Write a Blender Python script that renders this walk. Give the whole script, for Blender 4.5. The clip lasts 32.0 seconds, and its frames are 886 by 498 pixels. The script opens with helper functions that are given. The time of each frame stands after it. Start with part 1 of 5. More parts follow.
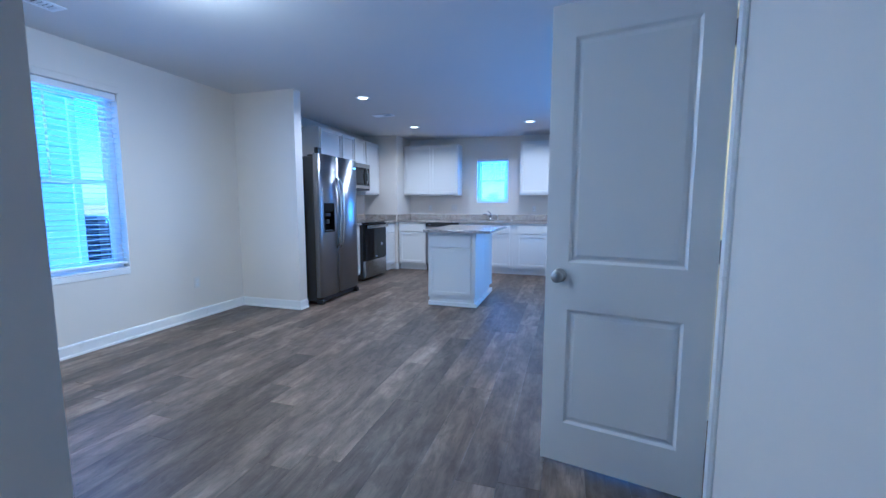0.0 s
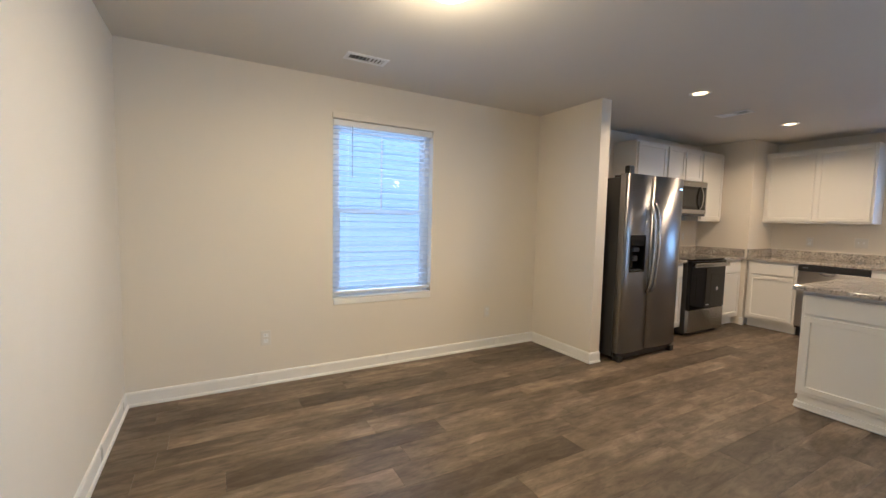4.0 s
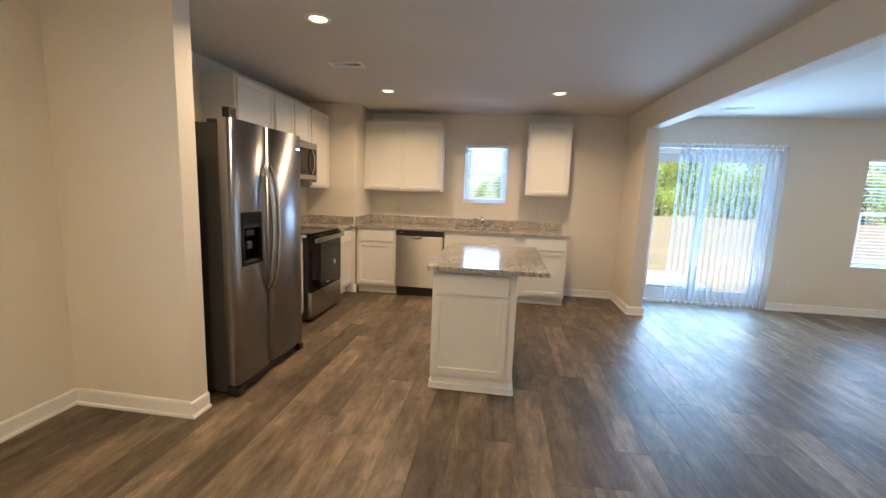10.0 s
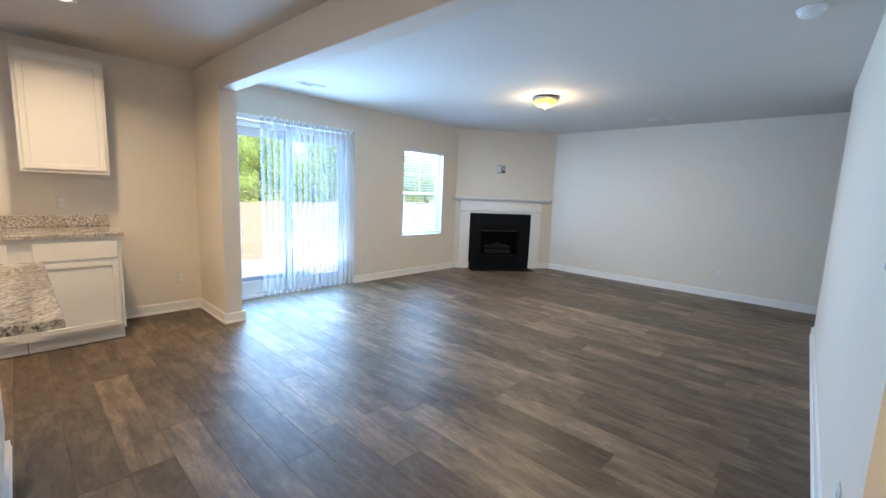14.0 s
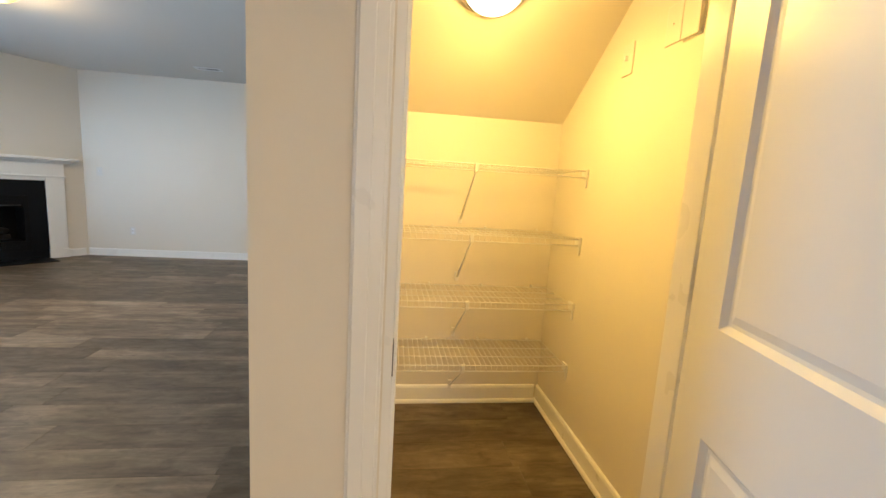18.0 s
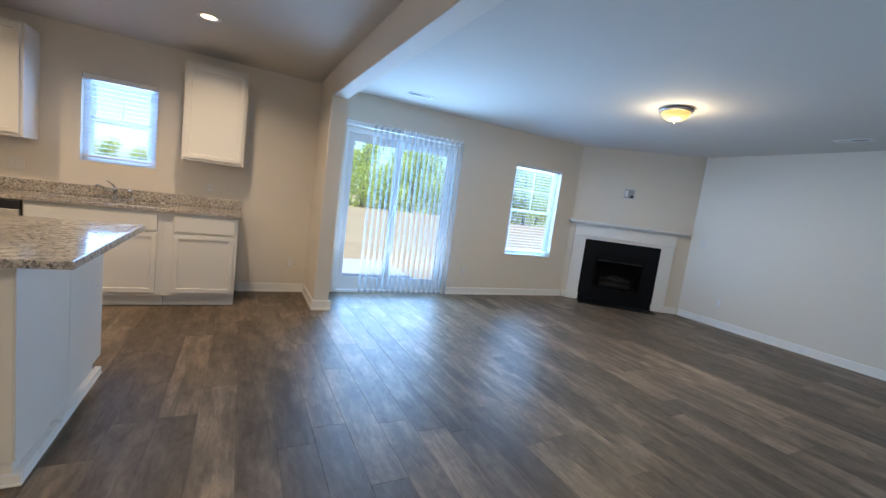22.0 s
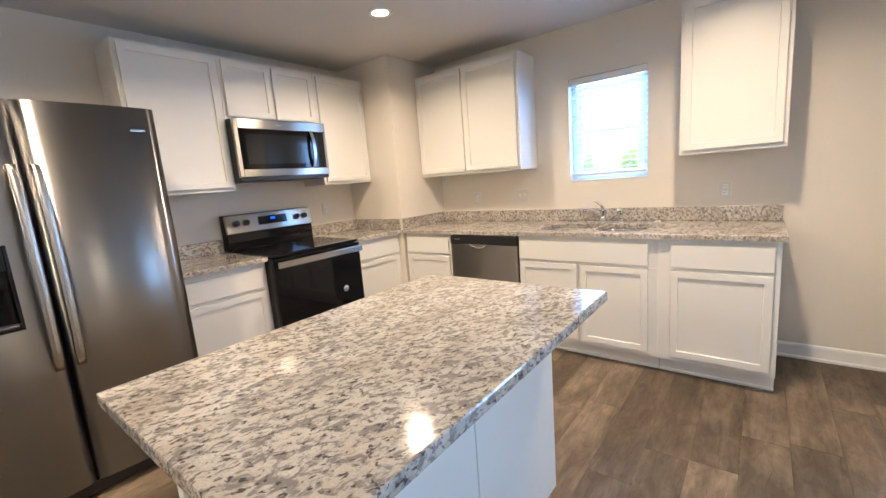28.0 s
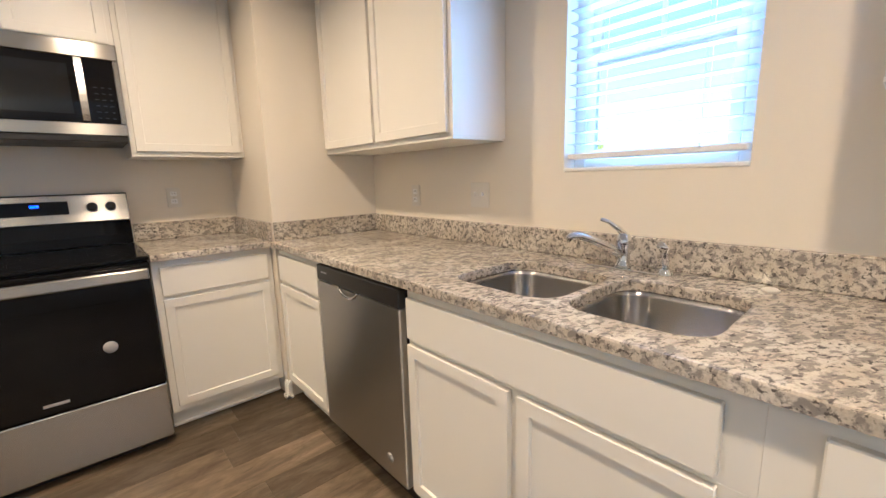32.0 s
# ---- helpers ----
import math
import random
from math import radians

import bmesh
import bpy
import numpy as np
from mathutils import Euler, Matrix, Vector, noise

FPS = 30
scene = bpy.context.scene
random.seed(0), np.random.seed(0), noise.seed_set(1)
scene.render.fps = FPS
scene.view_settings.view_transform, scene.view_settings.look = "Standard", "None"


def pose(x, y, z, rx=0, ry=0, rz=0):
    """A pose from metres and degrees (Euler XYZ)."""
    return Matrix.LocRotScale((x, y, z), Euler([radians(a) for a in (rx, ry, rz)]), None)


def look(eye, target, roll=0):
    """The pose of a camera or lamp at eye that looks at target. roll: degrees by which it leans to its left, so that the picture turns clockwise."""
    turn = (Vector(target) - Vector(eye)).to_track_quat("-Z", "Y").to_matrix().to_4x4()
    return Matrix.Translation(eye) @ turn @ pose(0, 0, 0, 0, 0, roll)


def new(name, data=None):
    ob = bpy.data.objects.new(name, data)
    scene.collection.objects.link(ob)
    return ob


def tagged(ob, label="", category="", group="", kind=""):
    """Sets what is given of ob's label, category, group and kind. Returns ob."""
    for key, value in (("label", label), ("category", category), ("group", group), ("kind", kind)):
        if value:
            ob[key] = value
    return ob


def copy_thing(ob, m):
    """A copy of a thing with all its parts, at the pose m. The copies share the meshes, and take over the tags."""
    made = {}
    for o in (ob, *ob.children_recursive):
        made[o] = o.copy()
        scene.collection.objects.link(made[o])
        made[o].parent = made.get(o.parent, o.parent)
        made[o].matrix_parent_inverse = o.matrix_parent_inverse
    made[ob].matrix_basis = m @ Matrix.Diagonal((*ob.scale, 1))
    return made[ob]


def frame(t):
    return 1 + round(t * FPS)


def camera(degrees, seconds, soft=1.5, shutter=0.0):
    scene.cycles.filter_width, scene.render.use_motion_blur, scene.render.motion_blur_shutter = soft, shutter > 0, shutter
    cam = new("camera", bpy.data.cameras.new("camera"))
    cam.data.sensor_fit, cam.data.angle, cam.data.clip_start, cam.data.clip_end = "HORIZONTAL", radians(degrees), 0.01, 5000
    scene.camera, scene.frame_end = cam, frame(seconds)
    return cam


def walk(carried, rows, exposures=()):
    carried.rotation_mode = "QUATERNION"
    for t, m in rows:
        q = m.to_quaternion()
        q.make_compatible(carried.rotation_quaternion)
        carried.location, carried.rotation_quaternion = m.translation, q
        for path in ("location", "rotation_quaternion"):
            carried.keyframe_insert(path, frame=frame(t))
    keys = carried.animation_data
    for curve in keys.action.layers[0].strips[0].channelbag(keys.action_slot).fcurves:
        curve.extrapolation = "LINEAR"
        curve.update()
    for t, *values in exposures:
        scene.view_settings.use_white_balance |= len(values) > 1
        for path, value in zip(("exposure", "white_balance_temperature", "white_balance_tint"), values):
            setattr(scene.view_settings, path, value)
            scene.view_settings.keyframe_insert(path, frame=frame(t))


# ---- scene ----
cam = camera(94.8, 32.0)
PATH = [
    (0, (3.696, 1.024, 1.194), (3.111, 2.925, 0.978), 0.1),
    (0.5, (3.701, 1.211, 1.179), (2.892, 3.032, 1.008), 0.9),
    (1, (3.626, 1.326, 1.188), (2.619, 3.047, 1.03), 1.9),
    (1.5, (3.417, 1.459, 1.188), (2.259, 3.084, 1.047), 2.6),
    (2, (3.292, 1.544, 1.193), (1.942, 3.013, 1.045), 2.6),
    (2.5, (3.281, 1.682, 1.191), (1.76, 2.972, 1.039), 2.2),
    (3, (3.313, 1.833, 1.249), (1.654, 2.939, 1.099), 1.7),
    (3.5, (3.334, 1.868, 1.305), (1.595, 2.845, 1.158), 1.3),
    (5.5, (3.524, 1.705, 1.345), (1.888, 2.837, 1.136), 1.8),
    (6, (3.503, 1.777, 1.352), (1.98, 3.054, 1.123), 2.1),
    (6.5, (3.422, 1.887, 1.354), (2.031, 3.305, 1.116), 2.0),
    (7, (3.333, 1.963, 1.344), (2.117, 3.529, 1.084), 1.8),
    (7.5, (3.132, 2.044, 1.348), (2.129, 3.75, 1.064), 1.6),
    (8, (2.996, 2.122, 1.358), (2.163, 3.914, 1.046), 1.5),
    (8.5, (2.914, 2.32, 1.348), (2.254, 4.18, 1.028), 1.7),
    (9, (2.828, 2.512, 1.382), (2.312, 4.415, 1.046), 2.0),
    (9.5, (2.674, 2.697, 1.385), (2.313, 4.641, 1.084), 2.2),
    (10, (2.551, 2.862, 1.402), (2.281, 4.823, 1.115), 2.2),
    (10.5, (2.517, 3.07, 1.424), (2.314, 5.043, 1.16), 2.3),
    (11, (2.52, 3.219, 1.449), (2.397, 5.195, 1.167), 2.3),
    (11.5, (2.456, 3.381, 1.436), (2.489, 5.358, 1.141), 2.4),
    (12, (2.362, 3.528, 1.457), (2.605, 5.487, 1.134), 2.7),
    (12.5, (2.367, 3.61, 1.422), (2.895, 5.511, 1.095), 2.9),
    (13, (2.44, 3.716, 1.342), (3.28, 5.506, 1.045), 2.4),
    (13.5, (2.63, 3.773, 1.334), (3.784, 5.382, 1.054), 2.2),
    (14, (2.8, 3.794, 1.331), (4.24, 5.155, 1.056), 2.2),
    (14.5, (3.012, 3.826, 1.319), (4.673, 4.907, 1.051), 2.9),
    (15, (3.274, 3.826, 1.336), (5.111, 4.581, 1.098), 4.1),
    (15.5, (3.431, 3.786, 1.293), (5.366, 4.242, 1.073), 4.8),
    (17.5, (3.654, 3.476, 1.183), (5.626, 3.231, 0.952), 3.1),
    (18, (3.513, 3.406, 1.162), (5.476, 3.149, 0.878), 3.4),
    (18.5, (3.461, 3.324, 1.157), (5.435, 3.161, 0.88), 3.6),
    (19, (3.405, 3.227, 1.144), (5.386, 3.245, 0.87), 3.5),
    (19.5, (3.356, 3.199, 1.136), (5.322, 3.462, 0.884), 3.5),
    (20, (3.33, 3.244, 1.146), (5.236, 3.808, 0.925), 3.6),
    (20.5, (3.299, 3.319, 1.143), (5.088, 4.192, 0.95), 4.6),
    (21, (3.325, 3.49, 1.15), (4.904, 4.706, 0.978), 5.2),
    (21.5, (3.335, 3.609, 1.231), (4.614, 5.134, 1.041), 6.7),
    (22, (3.385, 3.619, 1.277), (4.288, 5.39, 1.051), 7.3),
    (22.5, (3.5, 3.565, 1.286), (4.036, 5.475, 1.032), 6.9),
    (23, (3.533, 3.539, 1.294), (3.707, 5.508, 0.988), 5.7),
    (23.5, (3.509, 3.546, 1.296), (3.364, 5.512, 0.957), 3.8),
    (24, (3.431, 3.669, 1.315), (3.038, 5.602, 0.98), 2.1),
    (24.5, (3.322, 3.839, 1.338), (2.713, 5.718, 1.025), 0.9),
    (25, (3.268, 3.966, 1.331), (2.428, 5.754, 1.024), -0.1),
    (25.5, (3.393, 4.187, 1.291), (2.32, 5.851, 1.011), -1.1),
    (27.5, (3.21, 5.027, 1.335), (1.945, 6.543, 1.015), -4.6),
    (28, (3.288, 5.257, 1.33), (2.063, 6.803, 0.999), -4.5),
    (28.5, (3.299, 5.565, 1.297), (2.128, 7.153, 0.965), -4.1),
    (29, (3.307, 5.841, 1.298), (2.166, 7.446, 0.947), -3.9),
    (29.5, (3.397, 6.124, 1.283), (2.183, 7.668, 0.909), -3.9),
    (30, (3.414, 6.35, 1.277), (2.11, 7.819, 0.901), -3.5),
    (30.5, (3.266, 6.513, 1.322), (1.921, 7.937, 0.918), -2.7),
    (31, (3.147, 6.77, 1.272), (1.635, 8.019, 0.878), -2.5),
    (31.5, (3.043, 7.045, 1.244), (1.429, 8.167, 0.875), -2.1),
    (32, (2.906, 7.232, 1.227), (1.425, 8.531, 0.879), -1.6),
]
SKY, CAN_W, FLUSH_W, DINING_W, PANTRY_W = 0.15, 9.4, 18.0, 27.0, 6.6
DAY_SLIDE, DAY_GROUND, DAY_LIV, DAY_KIT, DAY_DIN = 36.0, 4.0, 20.0, 4.4, 4.4
EXPOSURES = [(0.0, 1.29, 3200, 10), (0.5, 1.29, 3700, 10), (1.0, 1.29, 4350, 10), (2.0, 1.16, 4450, 10), (3.0, 1.11, 4650, 10), (6.0, 1.31, 4800, 10), (7.0, 1.35, 4800, 10),
             (9.0, 1.18, 5200, 10), (11.0, 1.31, 5250, 10), (13.0, 1.43, 5200, 10), (14.0, 1.43, 5050, 10), (15.0, 1.31, 5550, 10), (17.5, 1.41, 5650, 10), (19.0, 1.35, 4600, 10),
             (20.0, 1.0, 4230, 10), (21.0, 0.85, 4100, 10), (22.0, 1.0, 4850, 10), (23.0, 1.28, 5250, 10), (24.0, 1.19, 5500, 10), (25.0, 1.21, 5400, 10), (28.0, 1.85, 4650, 10),
             (30.0, 1.65, 4700, 10), (32.0, 1.6, 4750, 10)]

walk(cam, [(t, look(eye, target, roll)) for t, eye, target, roll in PATH], EXPOSURES)

# ---------------------------------------------------------------- light
WORLD = bpy.data.worlds.new("sky")
scene.world = WORLD
WORLD.use_nodes = True
wn = WORLD.node_tree
sky = wn.nodes.new("ShaderNodeTexSky")
sky.sky_type = "NISHITA"
sky.sun_disc = False
sky.sun_elevation = radians(60)
sky.sun_rotation = radians(160)
sky.air_density, sky.dust_density = 1.0, 1.2
wn.links.new(sky.outputs[0], wn.nodes["Background"].inputs[0])
wn.nodes["Background"].inputs[1].default_value = SKY
SUN_DIR = Vector((math.sin(radians(160)) * math.cos(radians(60)), math.cos(radians(160)) * math.cos(radians(60)), math.sin(radians(60))))
sun = new("sun", bpy.data.lights.new("sun", "SUN"))
sun.data.energy, sun.data.angle, sun.data.color = 5.0, radians(0.6), (1.0, 0.95, 0.88)
sun.matrix_world = look((0, 0, 20), Vector((0, 0, 20)) - SUN_DIR)


def down_light(name, x, y, z, watts, radius, colour, kind="AREA", spread=180):
    data = bpy.data.lights.new(name, kind)
    data.energy, data.color = watts, colour
    if kind == "AREA":
        data.shape, data.size, data.spread = "DISK", 2 * radius, radians(spread)
    else:
        data.shadow_soft_size = radius
    ob = new(name, data)
    ob.location = (x, y, z)
    return ob


WARM = (1.0, 0.63, 0.30)
CANS = [(1.34, 5.47), (1.27, 7.34), (3.09, 7.41)]
for cx, cy in CANS:
    down_light("can_bulb", cx, cy, 2.436, CAN_W, 0.055, WARM, spread=150)
FLUSH = [(1.70, 2.80, "dining"), (7.05, 6.3, "living")]
for cx, cy, where in FLUSH:
    watts = FLUSH_W if where == "living" else DINING_W
    down_light("flush_bulb", cx, cy, 2.25, watts * 0.36, 0.09, (1.0, 0.665, 0.30), "POINT")
    down_light("flush_bulb", cx, cy, 2.285, watts * 0.62, 0.12, (1.0, 0.665, 0.30))
PANTRY_GLOW = (1.0, 0.555, 0.085)
down_light("pantry_bulb", 4.955, 3.08, 1.785, PANTRY_W * 0.42, 0.05, PANTRY_GLOW, "POINT")
down_light("pantry_bulb", 4.985, 3.08, 1.800, PANTRY_W * 0.62, 0.10, PANTRY_GLOW)


def daylight(name, centre, target, w, h, watts, colour=(0.64, 0.83, 1.0)):
    """The sky's light in a window's opening."""
    data = bpy.data.lights.new(name, "AREA")
    data.shape, data.size, data.size_y, data.energy, data.color = "RECTANGLE", w, h, watts, colour
    ob = new(name, data)
    ob.matrix_world = look(centre, target)
    return ob


daylight("patio_daylight", (5.23, 8.648, 1.05), (5.23, 0, 1.05), 1.36, 1.84, DAY_SLIDE, (0.54, 0.79, 1.0))
# light thrown up into the room by the sunlit patio and lawn
daylight("patio_ground_light", (5.23, 8.600, 0.45), (5.23, 6.0, 2.6), 1.36, 0.24, DAY_GROUND, (1.0, 0.92, 0.80))
daylight("living_daylight", (7.415, 8.706, 1.305), (7.415, 0, 1.305), 0.76, 1.26, DAY_LIV, (0.60, 0.82, 1.0))
daylight("kitchen_daylight", (2.315, 8.706, 1.64), (2.315, 0, 1.64), 0.48, 0.70, DAY_KIT, (0.55, 0.76, 1.0))
daylight("dining_daylight", (-0.071, 3.16, 1.375), (9, 3.16, 1.375), 0.80, 1.36, DAY_DIN)


# ---------------------------------------------------------------- materials
def mat(name, base, rough=0.5, metal=0.0, spec=0.5):
    m = bpy.data.materials.new(name)
    m.use_nodes = True
    b = m.node_tree.nodes["Principled BSDF"]
    b.inputs["Base Color"].default_value = (*base, 1)
    b.inputs["Roughness"].default_value = rough
    b.inputs["Metallic"].default_value = metal
    b.inputs["Specular IOR Level"].default_value = spec
    return m


def nodes(m):
    return m.node_tree.nodes, m.node_tree.links, m.node_tree.nodes["Principled BSDF"]


def coords(m, scale=(1, 1, 1), space="Object", offset=False):
    """Texture coordinates at a scale; offset: shifted by the object's own random number."""
    n, l, _ = nodes(m)
    tc, mp = n.new("ShaderNodeTexCoord"), n.new("ShaderNodeMapping")
    mp.inputs["Scale"].default_value = scale
    l.new(tc.outputs[space], mp.inputs["Vector"])
    if offset:
        info, mul = n.new("ShaderNodeObjectInfo"), n.new("ShaderNodeVectorMath")
        mul.operation = "MULTIPLY"
        mul.inputs[1].default_value = (37.0, 91.0, 13.0)
        l.new(info.outputs["Random"], mul.inputs[0])
        l.new(mul.outputs[0], mp.inputs["Location"])
    return mp.outputs[0]


def noise_tex(m, vec, scale, detail=4, rough=0.55, distort=0.0):
    n, l, _ = nodes(m)
    t = n.new("ShaderNodeTexNoise")
    t.inputs["Scale"].default_value, t.inputs["Detail"].default_value = scale, detail
    t.inputs["Roughness"].default_value, t.inputs["Distortion"].default_value = rough, distort
    l.new(vec, t.inputs["Vector"])
    return t.outputs["Fac"]


def ramp(m, fac, stops):
    n, l, _ = nodes(m)
    r = n.new("ShaderNodeValToRGB")
    while len(r.color_ramp.elements) < len(stops):
        r.color_ramp.elements.new(0.5)
    for e, (p, c) in zip(r.color_ramp.elements, stops):
        e.position, e.color = p, (*(c if hasattr(c, "__len__") else (c, c, c)), 1)
    l.new(fac, r.inputs[0])
    return r.outputs[0]


def mix(m, fac, a, b, blend="MIX"):
    n, l, _ = nodes(m)
    x = n.new("ShaderNodeMix")
    x.data_type, x.blend_type = "RGBA", blend
    for sock, v in ((x.inputs[0], fac), (x.inputs[6], a), (x.inputs[7], b)):
        if isinstance(v, (int, float)):
            sock.default_value = v
        elif isinstance(v, tuple):
            sock.default_value = (*v, 1)
        else:
            l.new(v, sock)
    return x.outputs[2]


def bump(m, height, strength=0.2, distance=0.002):
    n, l, b = nodes(m)
    x = n.new("ShaderNodeBump")
    x.inputs["Strength"].default_value, x.inputs["Distance"].default_value = strength, distance
    l.new(height, x.inputs["Height"])
    l.new(x.outputs[0], b.inputs["Normal"])


def plug(m, out, name):
    _, l, b = nodes(m)
    l.new(out, b.inputs[name])


def painted(name, base, rough, grain=260.0, amount=0.06, wobble=0.04):
    """Roller paint: fine orange-peel relief, faint uneven tone."""
    m = mat(name, base, rough)
    v = coords(m)
    big = noise_tex(m, v, 0.9, 3)
    dark = tuple(c * (1 - wobble) for c in base)
    plug(m, mix(m, big, dark, base), "Base Color")
    rr = ramp(m, noise_tex(m, v, 7.0, 3), [(0.3, rough - 0.06), (0.7, rough + 0.06)])
    plug(m, rr, "Roughness")
    bump(m, noise_tex(m, v, grain, 2), amount, 0.001)
    return m


WALL = painted("wall_paint", (0.76, 0.712, 0.622), 0.62)
CEIL = painted("ceiling_paint", (0.66, 0.64, 0.60), 0.85, 120.0, 0.25)
TRIM = painted("trim_paint", (0.83, 0.82, 0.79), 0.32, 80.0, 0.03, 0.02)
CABINET = painted("cabinet_paint", (0.80, 0.785, 0.738), 0.36, 60.0, 0.03, 0.025)
DOORPAINT = painted("door_paint", (0.78, 0.775, 0.75), 0.38, 90.0, 0.05, 0.02)
VINYL = painted("white_vinyl", (0.82, 0.83, 0.84), 0.35, 40.0, 0.02, 0.015)
PLATE = painted("plate_plastic", (0.71, 0.69, 0.645), 0.4, 50.0, 0.01, 0.01)


def make_floor():
    """Wood-look vinyl: streaks along the plank, dark worn cracks, pale weathering, fine grain."""
    m = mat("plank_vinyl", (0.14, 0.11, 0.08), 0.4)
    n, l, b = nodes(m)
    cloud = noise_tex(m, coords(m, (5.0, 1.5, 1.0), "Object", True), 1.4, 3, 0.5, 0.6)
    streak = noise_tex(m, coords(m, (15.0, 1.5, 1.0), "Object", True), 1.2, 7, 0.66, 0.8)
    patch = noise_tex(m, coords(m, (12.0, 4.5, 1.0), "Object", True), 1.6, 7, 0.72, 0.9)
    crack = noise_tex(m, coords(m, (34.0, 3.2, 1.0), "Object", True), 1.5, 6, 0.7, 1.6)
    grain = noise_tex(m, coords(m, (210.0, 9.0, 1.0), "Object", True), 1.0, 4, 0.65, 0.4)
    tone = ramp(m, cloud, [(0.30, (0.088, 0.066, 0.043)), (0.50, (0.138, 0.105, 0.070)), (0.70, (0.214, 0.168, 0.116))])
    for tex, lo, hi, amount in ((streak, (0.34, 0.74), (0.66, 1.24), 0.95), (patch, (0.34, 0.70), (0.68, 1.30), 0.9), (grain, (0.30, 0.92), (0.68, 1.06), 0.9)):
        tone = mix(m, amount, tone, ramp(m, tex, [lo, hi]), "MULTIPLY")
    tone = mix(m, 0.85, tone, ramp(m, crack, [(0.33, 0.52), (0.40, 1.0), (0.66, 1.0), (0.74, 1.30)]), "MULTIPLY")
    info = n.new("ShaderNodeObjectInfo")
    geo = n.new("ShaderNodeNewGeometry")
    tone = mix(m, 1.0, tone, ramp(m, info.outputs["Random"], [(0.0, 0.62), (0.5, 0.97), (1.0, 1.36)]), "MULTIPLY")
    tone = mix(m, 1.0, tone, ramp(m, geo.outputs["Random Per Island"], [(0.0, 0.85), (1.0, 1.15)]), "MULTIPLY")
    plug(m, tone, "Base Color")
    plug(m, ramp(m, patch, [(0.3, 0.50), (0.7, 0.38)]), "Roughness")
    b.inputs["Specular IOR Level"].default_value = 0.38
    bump(m, mix(m, 0.5, mix(m, 0.5, grain, crack), patch), 0.20, 0.001)
    return m


FLOOR = make_floor()
SUBFLOOR = mat("subfloor_dark", (0.02, 0.017, 0.014), 0.9)


def make_granite():
    """Cream ground, long grey-brown flakes lying one way, black mica cores, fine crystal."""
    m = mat("granite", (0.5, 0.44, 0.38), 0.12)
    n, l, b = nodes(m)

    def lay(turn, along, across):
        vec = coords(m)
        node = n[vec.node.name]
        node.vector_type = "TEXTURE"
        node.inputs["Rotation"].default_value = (0, 0, radians(turn))
        node.inputs["Scale"].default_value = (1 / along, 1 / across, 1 / across)
        return vec

    flake, cross = lay(66, 1.1, 1.75), lay(40, 1.2, 1.6)
    cloud = noise_tex(m, flake, 6.0, 3, 0.5)
    base = ramp(m, cloud, [(0.30, (0.42, 0.378, 0.315)), (0.50, (0.53, 0.485, 0.415)), (0.68, (0.63, 0.592, 0.520))])
    crystal = noise_tex(m, coords(m), 240.0, 2, 0.5)
    base = mix(m, 0.8, base, ramp(m, crystal, [(0.30, 0.82), (0.70, 1.10)]), "MULTIPLY")
    tan = ramp(m, noise_tex(m, cross, 15.0, 4, 0.55), [(0.56, 0.0), (0.72, 0.38)])
    col = mix(m, tan, base, (0.42, 0.335, 0.255))
    grey = ramp(m, noise_tex(m, flake, 33.0, 5, 0.62, 0.5), [(0.480, 0.0), (0.575, 0.86)])
    col = mix(m, grey, col, (0.205, 0.192, 0.182))
    dark = ramp(m, noise_tex(m, flake, 54.0, 4, 0.58, 0.4), [(0.558, 0.0), (0.630, 0.93)])
    col = mix(m, dark, col, (0.070, 0.064, 0.063))
    plug(m, col, "Base Color")
    plug(m, ramp(m, cloud, [(0.3, 0.07), (0.7, 0.12)]), "Roughness")
    return m


GRANITE = make_granite()


def make_steel(name, base, rough, along):
    """Brushed sheet: the brushing only varies the gloss along fine lines."""
    m = mat(name, base, rough, 1.0)
    s = [2.0, 2.0, 2.0]
    for a in range(3):
        if a != along:
            s[a] = 520.0
    g = noise_tex(m, coords(m, tuple(s)), 1.0, 1, 0.5)
    plug(m, ramp(m, g, [(0.3, rough - 0.006), (0.7, rough + 0.008)]), "Roughness")
    smudge = noise_tex(m, coords(m), 2.4, 3)
    plug(m, mix(m, smudge, tuple(c * 0.97 for c in base), base), "Base Color")
    n, l, b = nodes(m)
    up = n.new("ShaderNodeCombineXYZ")
    up.inputs[2].default_value = 1.0
    l.new(up.outputs[0], b.inputs["Tangent"])
    b.inputs["Anisotropic"].default_value = 0.92
    return m


STEEL = make_steel("brushed_steel", (0.30, 0.297, 0.295), 0.29, 2)
STEEL_H = make_steel("brushed_steel_level", (0.44, 0.43, 0.41), 0.25, 0)
PANELSTEEL = make_steel("brushed_steel_panel", (0.50, 0.49, 0.47), 0.38, 2)
SINKSTEEL = make_steel("sink_steel", (0.47, 0.46, 0.445), 0.26, 2)
CHROME = mat("chrome", (0.78, 0.79, 0.80), 0.06, 1.0)
NICKEL = mat("satin_nickel", (0.45, 0.44, 0.42), 0.28, 1.0)
BRONZE = mat("dark_metal_hinge", (0.20, 0.19, 0.18), 0.38, 1.0)
BLACKGLASS = mat("black_glass", (0.006, 0.006, 0.007), 0.045, 0.0, 0.28)
MESHGLASS = mat("dark_screen_glass", (0.012, 0.012, 0.012), 0.10)
BLACKPLASTIC = mat("black_plastic", (0.018, 0.018, 0.019), 0.35)
